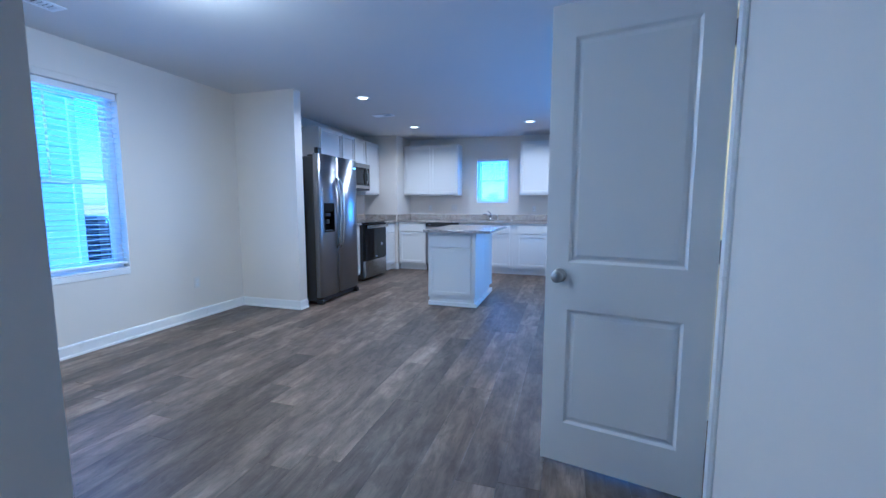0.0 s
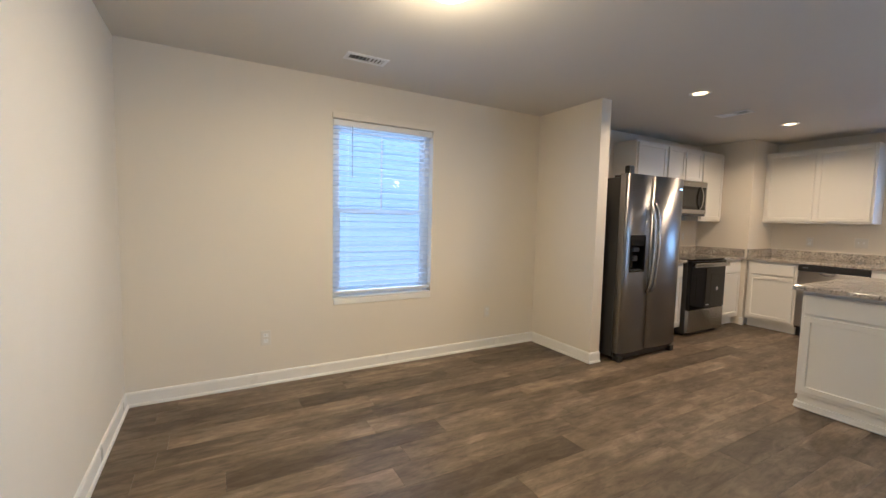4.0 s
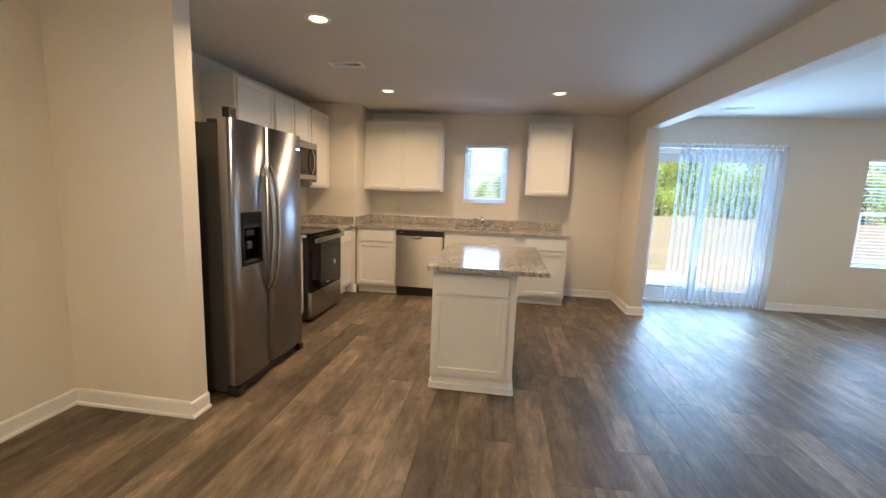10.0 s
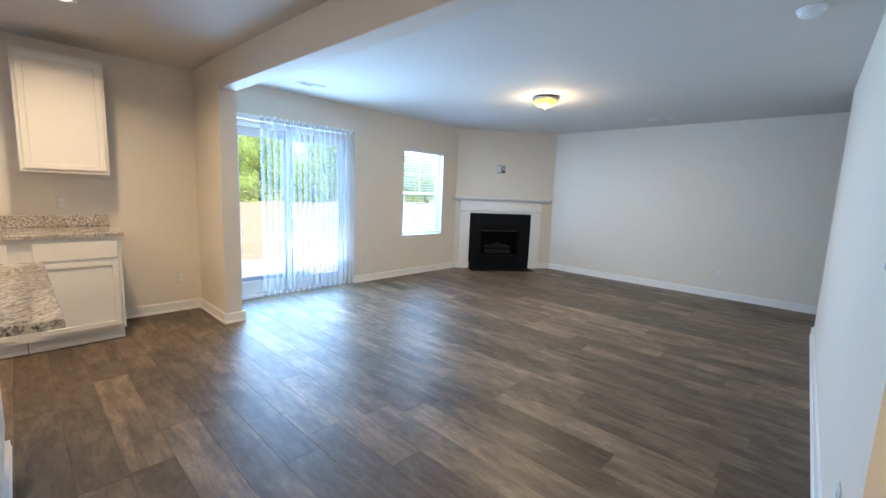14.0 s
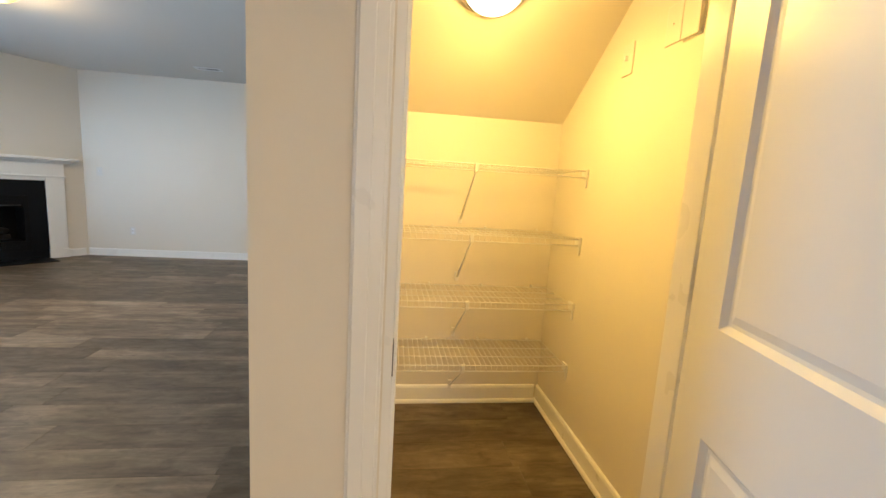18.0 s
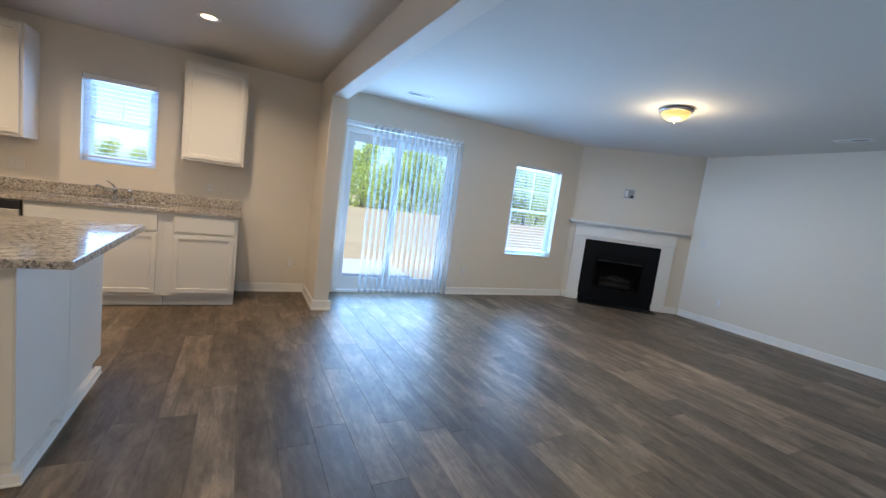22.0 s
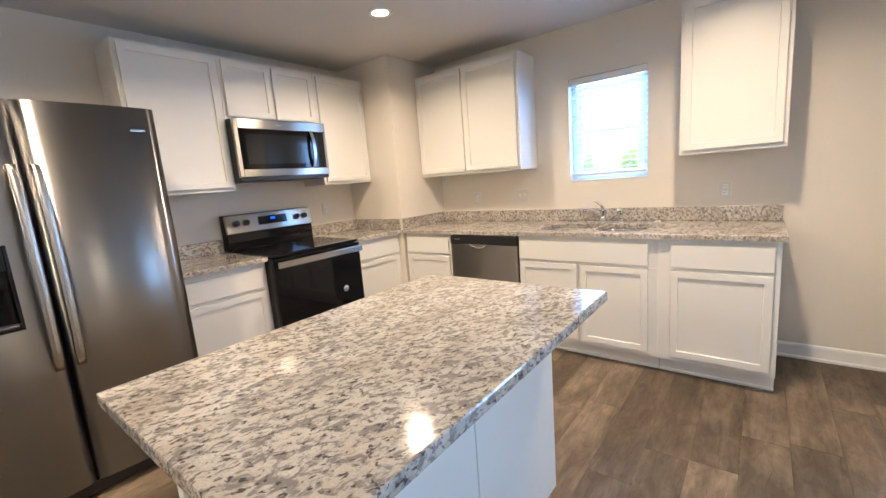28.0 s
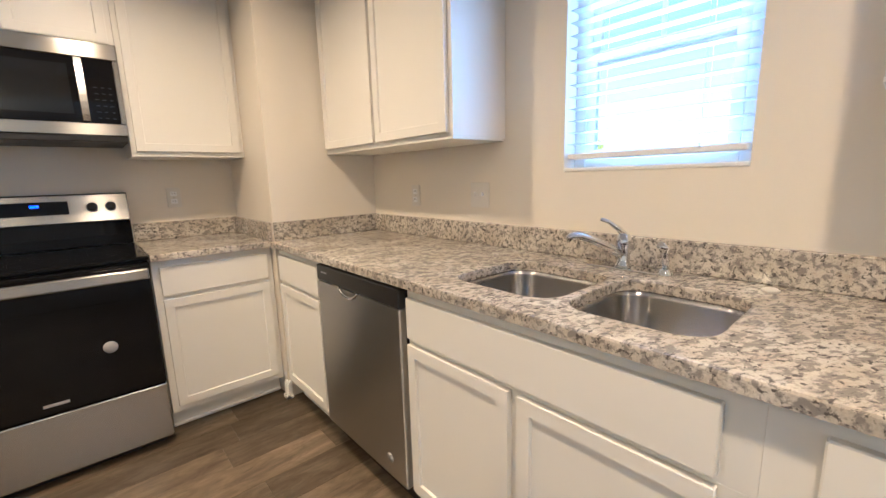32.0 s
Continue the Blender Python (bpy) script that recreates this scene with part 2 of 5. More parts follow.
DARKSIDE = painted("appliance_side", (0.045, 0.044, 0.043), 0.45, 300.0, 0.2, 0.1)
SLATE = painted("black_slate", (0.005, 0.0058, 0.008), 0.5, 30.0, 0.2, 0.3)
FIREBOX = painted("firebox_black", (0.006, 0.006, 0.007), 0.7, 40.0, 0.2, 0.3)
for dull in (SLATE, FIREBOX):
    nodes(dull)[2].inputs["Specular IOR Level"].default_value = 0.15
LOGS = painted("ceramic_log", (0.016, 0.011, 0.008), 0.85, 40.0, 0.6, 0.5)
CONCRETE = painted("patio_concrete", (0.36, 0.345, 0.32), 0.9, 60.0, 0.3, 0.15)
SHELFWIRE = mat("coated_wire", (0.80, 0.79, 0.76), 0.35)
RINGINK = mat("burner_print", (0.05, 0.05, 0.052), 0.2)
GREYINK = mat("grey_ink", (0.35, 0.35, 0.36), 0.4)


def glow(name, colour, strength, base=(0.8, 0.8, 0.8)):
    m = bpy.data.materials.new(name)
    m.use_nodes = True
    b = m.node_tree.nodes["Principled BSDF"]
    b.inputs["Base Color"].default_value = (*base, 1)
    b.inputs["Emission Color"].default_value = (*colour, 1)
    b.inputs["Emission Strength"].default_value = strength
    return m


LENS = glow("lamp_lens", (1.0, 0.62, 0.24), 2.6)
BOWL = glow("lit_glass_bowl", (1.0, 0.50, 0.13), 0.9)
AMBERBOWL = glow("lit_amber_bowl", (1.0, 0.46, 0.09), 0.7, (0.40, 0.25, 0.08))
PANTRYBOWL = glow("lit_pantry_bowl", (1.0, 0.72, 0.34), 3.0)
DISPLAY = glow("blue_display", (0.04, 0.10, 1.0), 1.3, (0.01, 0.01, 0.02))


def make_glass():
    m = bpy.data.materials.new("window_glass")
    m.use_nodes = True
    b = m.node_tree.nodes["Principled BSDF"]
    b.inputs["Base Color"].default_value = (0.97, 0.985, 0.98, 1)
    b.inputs["Roughness"].default_value = 0.0
    b.inputs["IOR"].default_value = 1.45
    b.inputs["Transmission Weight"].default_value = 1.0
    return m


GLASS = make_glass()


def make_translucent(name, base, through_amount):
    """Thin plastic that lets part of the daylight through."""
    m = mat(name, base, 0.45)
    n, l, b = nodes(m)
    t, mx = n.new("ShaderNodeBsdfTranslucent"), n.new("ShaderNodeMixShader")
    t.inputs["Color"].default_value = (*base, 1)
    mx.inputs[0].default_value = through_amount
    l.new(b.outputs[0], mx.inputs[1])
    l.new(t.outputs[0], mx.inputs[2])
    l.new(mx.outputs[0], n["Material Output"].inputs[0])
    return m


SLAT = make_translucent("blind_slat", (0.70, 0.73, 0.78), 0.4)


def make_sheer():
    """Woven sheer vane: half of it is open weave."""
    m = make_translucent("blind_vane", (0.29, 0.31, 0.335), 0.6)
    n, l, b = nodes(m)
    out = n["Material Output"]
    clear, mx = n.new("ShaderNodeBsdfTransparent"), n.new("ShaderNodeMixShader")
    weave = noise_tex(m, coords(m, (40.0, 1.0, 1.2)), 3.0, 3)
    l.new(ramp(m, weave, [(0.3, 0.50), (0.7, 0.64)]), mx.inputs[0])
    l.new(out.inputs[0].links[0].from_socket, mx.inputs[1])
    l.new(clear.outputs[0], mx.inputs[2])
    l.new(mx.outputs[0], out.inputs[0])
    return m


VANE = make_sheer()


def make_ground():
    m = mat("dry_lawn", (0.4, 0.33, 0.22), 0.95)
    v = coords(m)
    a = noise_tex(m, v, 0.16, 5)
    b = noise_tex(m, v, 5.0, 6, 0.7)
    col = ramp(m, a, [(0.35, (0.25, 0.172, 0.076)), (0.55, (0.29, 0.202, 0.092)), (0.72, (0.22, 0.166, 0.064))])
    plug(m, mix(m, 0.6, col, ramp(m, b, [(0.3, 0.6), (0.7, 1.2)]), "MULTIPLY"), "Base Color")
    bump(m, b, 0.6, 0.03)
    return m


GROUND = make_ground()


def make_leaf():
    m = make_translucent("leaf", (0.15, 0.20, 0.045), 0.6)
    n, l, b = nodes(m)
    geo = n.new("ShaderNodeNewGeometry")
    c = ramp(m, geo.outputs["Random Per Island"], [(0.0, (0.38, 0.43, 0.08)), (0.55, (0.54, 0.60, 0.14)), (1.0, (0.66, 0.66, 0.20))])
    plug(m, c, "Base Color")
    l.new(c, n["Translucent BSDF"].inputs["Color"])
    return m


LEAF = make_leaf()
BARK = painted("bark", (0.20, 0.175, 0.15), 0.9, 14.0, 0.8, 0.4)
SIDING = painted("lap_siding", (0.42, 0.54, 0.66), 0.6, 70.0, 0.1, 0.06)
SHINGLE = painted("roof_shingle", (0.10, 0.095, 0.09), 0.9, 25.0, 0.6, 0.3)


# ---------------------------------------------------------------- mesh helpers
def box(bm, x0, x1, y0, y1, z0, z1, bevel=0.0, seg=1):
    made = bmesh.ops.create_cube(bm, size=1.0, matrix=Matrix.LocRotScale(((x0 + x1) / 2, (y0 + y1) / 2, (z0 + z1) / 2), None, (abs(x1 - x0), abs(y1 - y0), abs(z1 - z0))))
    if bevel:
        edges = list({e for v in made["verts"] for e in v.link_edges})
        bmesh.ops.bevel(bm, geom=edges, offset=bevel, segments=seg, profile=0.5, affect="EDGES")
    return bm


def one_box(*a, **k):
    return box(bmesh.new(), *a, **k)


def tube(bm, pts, r, sides=8, caps=True):
    """A round bar along points."""
    rings = []
    pts = [Vector(p) for p in pts]
    up = Vector((0, 0, 1))
    for i, p in enumerate(pts):
        d = (pts[min(i + 1, len(pts) - 1)] - pts[max(i - 1, 0)]).normalized()
        ref = up if abs(d.dot(up)) < 0.95 else Vector((1, 0, 0))
        a = d.cross(ref).normalized()
        b = d.cross(a)
        rad = r[i] if isinstance(r, (list, tuple)) else r
        rings.append([bm.verts.new(p + rad * (math.cos(t) * a + math.sin(t) * b)) for t in (2 * math.pi * k / sides for k in range(sides))])
    for u, w in zip(rings, rings[1:]):
        for k in range(sides):
            f = bm.faces.new((u[k], u[(k + 1) % sides], w[(k + 1) % sides], w[k]))
            f.smooth = True
    if caps:
        bm.faces.new(rings[0][::-1])
        bm.faces.new(rings[-1])
    return bm


def lathe(bm, profile, centre=(0, 0, 0), sides=24, axis="z"):
    """Turns (radius, height) pairs about an axis."""
    c = Vector(centre)
    rings = []
    for r, h in profile:
        ring = []
        for k in range(sides):
            t = 2 * math.pi * k / sides
            p = {"z": Vector((r * math.cos(t), r * math.sin(t), h)), "y": Vector((r * math.cos(t), h, r * math.sin(t))), "x": Vector((h, r * math.cos(t), r * math.sin(t)))}[axis]
            ring.append(bm.verts.new(c + p))
        rings.append(ring)
    for u, w in zip(rings, rings[1:]):
        for k in range(sides):
            f = bm.faces.new((u[k], u[(k + 1) % sides], w[(k + 1) % sides], w[k]))
            f.smooth = True
    for ring, flip in ((rings[0], True), (rings[-1], False)):
        if (ring[0].co - ring[sides // 2].co).length > 1e-4:
            bm.faces.new(ring[::-1] if flip else ring)
    bmesh.ops.remove_doubles(bm, verts=bm.verts, dist=1e-5)
    bmesh.ops.recalc_face_normals(bm, faces=bm.faces)
    return bm


def finish(name, bm, material):
    me = bpy.data.meshes.new(name)
    bmesh.ops.recalc_face_normals(bm, faces=bm.faces)
    bm.to_mesh(me)
    bm.free()
    me.materials.append(material)
    return me


def part(name, bm, material, parent, label=""):
    ob = new(name, finish(name, bm, material))
    ob.parent = parent
    return tagged(ob, label)


def thing(name, m, label, category, group="", kind=""):
    ob = new(name)
    ob.matrix_world = m
    ob.empty_display_size = 0.1
    return tagged(ob, label, category, group, kind)


def solid(name, bm, material, label, category, group="", kind=""):
    return tagged(new(name, finish(name, bm, material)), label, category, group, kind)


def structure(name, bm, material, label, category):
    return solid(name, bm, material, label, category, kind="structure")


def inset_panel(x0, x1, z0, z1, y0=-0.02, y1=0.0, stile=0.057, depth=0.009, bevel=0.0015):
    """A shaker front facing -y: a slab whose middle is set back inside its frame."""
    bm = one_box(x0, x1, y0, y1, z0, z1, bevel)
    front = max((f for f in bm.faces if f.normal.y < -0.9), key=lambda f: f.calc_area())
    bmesh.ops.inset_individual(bm, faces=[front], thickness=stile - 0.004)
    bmesh.ops.inset_individual(bm, faces=[front], thickness=0.004, depth=-depth)
    return bm


# ---------------------------------------------------------------- the plan, in metres
H = 2.44
BACK = 8.635        # inner face of the back wall
RIGHT = 9.62        # inner face of the living room's far wall
NEAR = 1.30         # dining side of the near wall
STUB, STUB_END = 4.905, 0.802
BEAM_X0, BEAM_X1, BEAM_Z = 4.135, 4.285, 2.175
SIDE_TURN = 1.9    # the pantry side wall stands slightly off square, in degrees
PW = 4.245          # pantry wall, face towards the dining room
LR_NEAR = 3.65
DWIN = (2.70, 3.62, 0.63, 2.12)
KWIN = (2.022, 2.608, 1.233, 2.045)
LWIN = (6.98, 7.85, 0.62, 1.99)
SLIDE = (4.47, 5.99, 0.0, 2.03)
PDOOR = (2.745, 3.41, 0.0, 2.045)


def pieces(a0, a1, z0, z1, openings):
    """Rectangles that fill a wall round its openings."""
    out, at = [], a0
    for a, b, lo, hi in sorted(openings):
        if a > at:
            out.append((at, a, z0, z1))
        if lo > z0 + 0.04:
            out.append((a, b, z0, lo))
        if hi < z1:
            out.append((a, b, hi, z1))
        at = b
    if a1 > at:
        out.append((at, a1, z0, z1))
    return out


def wall(name, along, a0, a1, t0, t1, openings=(), z0=-0.03, z1=H + 0.06, label="smooth warm white painted drywall"):
    bm = bmesh.new()
    for a, b, lo, hi in pieces(a0, a1, z0, z1, openings):
        if along == "x":
            box(bm, a, b, t0, t1, lo, hi)
        else:
            box(bm, t0, t1, a, b, lo, hi)
    return structure(name, bm, WALL, label, "wall")


wall("wall_left", "y", NEAR - 0.12, BACK + 0.15, -0.15, 0.0, [DWIN])
wall("wall_back", "x", 0.0, RIGHT + 0.15, BACK, BACK + 0.15, [KWIN, SLIDE, LWIN])
wall("wall_right", "y", 1.6, BACK, RIGHT, RIGHT + 0.15)
wall("wall_near", "x", 0.0, 3.19, NEAR - 0.12, NEAR)
wall("wall_hall", "y", -1.5, NEAR - 0.12, 3.07, 3.19)
wall("wall_hall_end", "x", 3.07, PW + 0.12, -1.62, -1.5)
wall("wall_stub", "x", 0.0, STUB_END, STUB, STUB + 0.125)
wall("wall_divider", "y", 7.89, BACK, BEAM_X0, BEAM_X1)
wall("wall_pantry_front", "y", -1.5, LR_NEAR - 0.115, PW, PW + 0.115, [PDOOR])
bm = bmesh.new()
plan = ((PW, LR_NEAR), (8.40, LR_NEAR + 0.138), (8.40, LR_NEAR + 0.023), (PW, LR_NEAR - 0.115))
low, high = ([bm.verts.new((x, y, z)) for x, y in plan] for z in (-0.03, H + 0.06))
for q in (low, high[::-1], *((low[k], low[k - 1], high[k - 1], high[k]) for k in range(4))):
    bm.faces.new(q)
structure("wall_pantry_side", bm, WALL, "smooth warm white painted drywall", "wall")
wall("wall_pantry_hinge_side", "x", PW + 0.115, 5.62, 2.425, 2.54)
wall("wall_pantry_back", "y", 2.425, LR_NEAR - 0.065, 5.62, 5.735)
wall("wall_far_hall", "x", 8.285, RIGHT, 1.6, 1.72)
wall("wall_far_side", "y", 1.72, LR_NEAR + 0.02, 8.285, 8.399)
bm = bmesh.new()
box(bm, 0.0, 0.67, 7.985, BACK, -0.03, H + 0.06)
structure("wall_chase", bm, WALL, "boxed-out drywall chase in the kitchen corner", "wall")
bm = bmesh.new()
box(bm, BEAM_X0, BEAM_X1, LR_NEAR - 0.06, 7.89, BEAM_Z, H + 0.02, 0.004)
for v in bm.verts:      # the beam runs slightly out of square
    v.co.x += 0.118 * (7.89 - v.co.y) / (7.89 - LR_NEAR)
structure("beam", bm, WALL, "dropped drywall beam between kitchen and living room", "beam")

# corner fireplace wall, set across the corner
FP_L, FP_R = Vector((8.20, BACK, 0)), Vector((RIGHT, 7.525, 0))
FP_D = (FP_R - FP_L).normalized()
FP_LEN = (FP_R - FP_L).length
FP_ROT = math.degrees(math.atan2(FP_D.y, FP_D.x))
FP_M = pose(FP_L.x, FP_L.y, 0, 0, 0, FP_ROT)   # x along the wall, -y into the room
FPX = 0.832
bm = bmesh.new()
for a, b, lo, hi in pieces(0.0, FP_LEN, -0.03, H + 0.06, [(FPX - 0.41, FPX + 0.41, 0.12, 0.80)]):
    box(bm, a, b, 0.0, 0.10, lo, hi)
ob = structure("wall_fireplace", bm, WALL, "warm white drywall set across the living room corner", "wall")
ob.matrix_world = FP_M

# ceilings
bm = bmesh.new()
box(bm, -0.15, RIGHT + 0.15, -1.62, BACK + 0.15, H, H + 0.1)
structure("ceiling", bm, CEIL, "flat white textured ceiling", "ceiling")
bm = bmesh.new()
vs = [bm.verts.new(p) for p in ((4.36, 2.54, 2.372), (5.62, 2.54, 1.540), (5.62, 3.60, 1.540), (4.36, 3.60, 2.372),
                                (4.36, 2.54, 2.42), (5.62, 2.54, 1.60), (5.62, 3.60, 1.60), (4.36, 3.60, 2.42))]
for q in ((0, 1, 2, 3), (4, 7, 6, 5), (0, 4, 5, 1), (1, 5, 6, 2), (2, 6, 7, 3), (3, 7, 4, 0)):
    bm.faces.new([vs[i] for i in q])
structure("ceiling_pantry", bm, WALL, "sloping drywall ceiling under the stairs", "ceiling")

# sub-floor
bm = bmesh.new()
box(bm, -0.15, RIGHT + 0.15, -1.62, BACK + 0.15, -0.25, -0.012)
FLOOR_OB = structure("floor", bm, SUBFLOOR, "grey-brown wood-look plank floor", "floor")


# baseboards: profiled board with a shoe strip
def baseboard(name, a, b, n, label="white painted baseboard with shoe moulding"):
    """From a to b on plan; n: into the room."""
    a, b, n = Vector((*a, 0)), Vector((*b, 0)), Vector((*n, 0))
    bm = bmesh.new()
    prof = [(0, 0), (0.024, 0), (0.024, 0.012), (0.020, 0.018), (0.013, 0.020), (0.013, 0.085), (0.009, 0.096), (0.006, 0.098), (0, 0.100)]
    ends = [[bm.verts.new(p + n * d + Vector((0, 0, z))) for d, z in prof] for p in (a, b)]
    for k in range(len(prof)):
        j = (k + 1) % len(prof)
        bm.faces.new((ends[0][k], ends[0][j], ends[1][j], ends[1][k]))
    bm.faces.new(ends[0])
    bm.faces.new(ends[1][::-1])
    return structure(name, bm, TRIM, label, "baseboard")


for a, b, n in [((0, NEAR), (0, STUB), (1, 0)), ((0.024, STUB), (STUB_END, STUB), (0, -1)), ((STUB_END, STUB - 0.024), (STUB_END, STUB + 0.125), (1, 0)),
                ((0.024, NEAR), (3.19, NEAR), (0, 1)), ((3.19, NEAR - 0.12), (3.19, NEAR + 0.024), (1, 0)), ((3.19, -1.5), (3.19, NEAR - 0.12), (1, 0)),
                ((3.41, BACK), (BEAM_X0, BACK), (0, -1)), ((BEAM_X0, 7.89), (BEAM_X0, BACK - 0.024), (-1, 0)), ((BEAM_X0 - 0.024, 7.89), (BEAM_X1 + 0.024, 7.89), (0, -1)),
                ((BEAM_X1, 7.89), (BEAM_X1, BACK - 0.024), (1, 0)), ((BEAM_X1 + 0.024, BACK), (4.40, BACK), (0, -1)),
                ((6.06, BACK), (8.19, BACK), (0, -1)), ((RIGHT, 1.72), (RIGHT, 7.51), (-1, 0)), ((PW, LR_NEAR), (8.40, LR_NEAR + 0.138), (-0.033, 1)),
                ((8.40, 1.72), (8.40, LR_NEAR + 0.16), (1, 0)),
                ((PW, 3.475), (PW, LR_NEAR + 0.024), (-1, 0)), ((PW, -1.5), (PW, 2.675), (-1, 0)),
                ((4.36, 3.538), (5.62, 3.580), (0.033, -1)), ((4.36, 2.54), (5.62, 2.54), (0, 1)), ((5.62, 2.564), (5.62, 3.556), (-1, 0)),
                ((0.64, 7.985), (0.694, 7.985), (0, -1)), ((0.67, 7.961), (0.67, 8.00), (1, 0))]:
    baseboard("baseboard", a, b, n)
for s0, s1 in ((0.024, FPX - 0.76), (FPX + 0.76, FP_LEN - 0.03)):
    if s1 - s0 > 0.02:
        a, b = FP_L + FP_D * s0, FP_L + FP_D * s1
        baseboard("baseboard", (a.x, a.y), (b.x, b.y), (FP_D.y, -FP_D.x))


# ---------------------------------------------------------------- windows, in the opening's own frame: x along, y outwards, z up
def window(name, m, w, h, grille, depth=0.15):
    ob = thing(name, m, "white vinyl double-hung window with a lower sash", "window", kind="structure")
    f = 0.045
    bm = bmesh.new()
    for q in ((0, f, 0, h), (w - f, w, 0, h), (f, w - f, 0, f), (f, w - f, h - f, h)):
        box(bm, q[0], q[1], depth - 0.075, depth - 0.005, q[2], q[3], 0.003)
    part("window_frame", bm, VINYL, ob)
    mid = h * 0.50
    for lo, hi, y, top in ((f, mid + 0.02, depth - 0.062, False), (mid - 0.02, h - f, depth - 0.036, True)):
        s = 0.035
        bm = bmesh.new()
        for q in ((f, f + s, lo, hi), (w - f - s, w - f, lo, hi), (f + s, w - f - s, lo, lo + s), (f + s, w - f - s, hi - s, hi)):
            box(bm, q[0], q[1], y - 0.012, y + 0.012, q[2], q[3], 0.002)
        sash = part("sash", bm, VINYL, ob)
        bm = one_box(f + s - 0.004, w - f - s + 0.004, y - 0.003, y + 0.003, lo + s - 0.004, hi - s + 0.004)
        pane = part("pane", bm, GLASS, sash)
        pane.visible_shadow = False
        if top and grille:
            bm = bmesh.new()
            box(bm, w / 2 - 0.008, w / 2 + 0.008, y - 0.008, y - 0.0035, lo + s, hi - s)
            if grille > 1:
                zc = (lo + hi) / 2
                box(bm, f + s, w - f - s, y - 0.0085, y - 0.004, zc - 0.008, zc + 0.008)
            part("grille", bm, VINYL, sash)
    bm = one_box(0.0, w, -0.004, depth - 0.076, 0.0, 0.014, 0.003)
    part("window_sill", bm, TRIM, ob, "painted white sill board")
    if grille == 1:
        part("apron", one_box(0.004, w - 0.004, -0.010, 0.0, -0.045, 0.0, 0.002), TRIM, ob)
    return ob


def blind(name, m, w, h, wand, bunch, label):
    """Horizontal slat blind in the reveal; bunch: slats gathered at the bottom."""
    ob = thing(name, m, label, "blind")
    part("headrail", one_box(0.006, w - 0.006, 0.004, 0.058, h - 0.055, h - 0.004, 0.003), VINYL, ob)
    me = None
    pitch, top = 0.0425, h - 0.075
    n = int((top - 0.05) / pitch)
    for k in range(n):
        z = top - k * pitch
        if me is None:
            bm = bmesh.new()
            rows = []
            for j in range(6):
                u = -0.025 + 0.01 * j
                c = 0.0022 * (1 - (u / 0.025) ** 2)
                rows.append([bm.verts.new((x, u, c + dz)) for x in (0.010, w - 0.010) for dz in (0.0, 0.0022)])
            for a, b in zip(rows, rows[1:]):
                bm.faces.new((a[1], a[3], b[3], b[1]))
                bm.faces.new((a[0], b[0], b[2], a[2]))
                bm.faces.new((a[0], a[1], b[1], b[0]))
                bm.faces.new((a[2], b[2], b[3], a[3]))
            bm.faces.new(rows[0])
            bm.faces.new(rows[-1][::-1])
            me = finish("slat", bm, SLAT)
        s = new("slat", me)
        s.parent = ob
        s.location = (0, 0.032, z)
        s.rotation_euler = (radians(-1 + random.uniform(-0.7, 0.7)), 0, 0)
    zb = top - n * pitch
    part("bottom_rail", one_box(0.010, w - 0.010, 0.008, 0.056, zb - 0.012, zb + 0.010, 0.004), VINYL, ob)
    for x in (0.13, w - 0.13):
        bm = bmesh.new()
        for y in (0.006, 0.058):
            tube(bm, [(x, y, zb), (x, y, h - 0.05)], 0.0009, 4)
        part("ladder_cord", bm, VINYL, ob)
    if wand:
        bm = tube(bmesh.new(), [(0.13 + 0.03, -0.006, h - 0.05), (0.13 + 0.03, -0.008, h - 0.05 - wand)], 0.0035, 6)
        part("wand", bm, GREYINK, ob)
    return ob


LEFT_M = pose(0, DWIN[0], DWIN[2], 0, 0, 90)
KIT_M = pose(KWIN[0], BACK, KWIN[2])
LIV_M = pose(LWIN[0], BACK, LWIN[2])
dw, dh = DWIN[1] - DWIN[0], DWIN[3] - DWIN[2]
kw, kh = KWIN[1] - KWIN[0], KWIN[3] - KWIN[2]
lw, lh = LWIN[1] - LWIN[0], LWIN[3] - LWIN[2]
window("window_1", LEFT_M, dw, dh, 1)
window("window_2", KIT_M, kw, kh, 2)
window("window_3", LIV_M, lw, lh, 2)
blind("window_blind", LEFT_M, dw, dh, 0.42, 0, "white two-inch slat blind lowered in the dining window")
blind("window_blind", KIT_M, kw, kh, 0, 0, "white slat blind lowered in the window over the sink")
blind("window_blind", LIV_M, lw, lh, 0, 0, "white slat blind lowered in the living room window")
solid("valance", one_box(0.0, 0.022, DWIN[0] - 0.008, DWIN[1] + 0.008, DWIN[3] - 0.002, DWIN[3] + 0.052, 0.004), WALL, "painted white blind valance above the dining window", "valance")

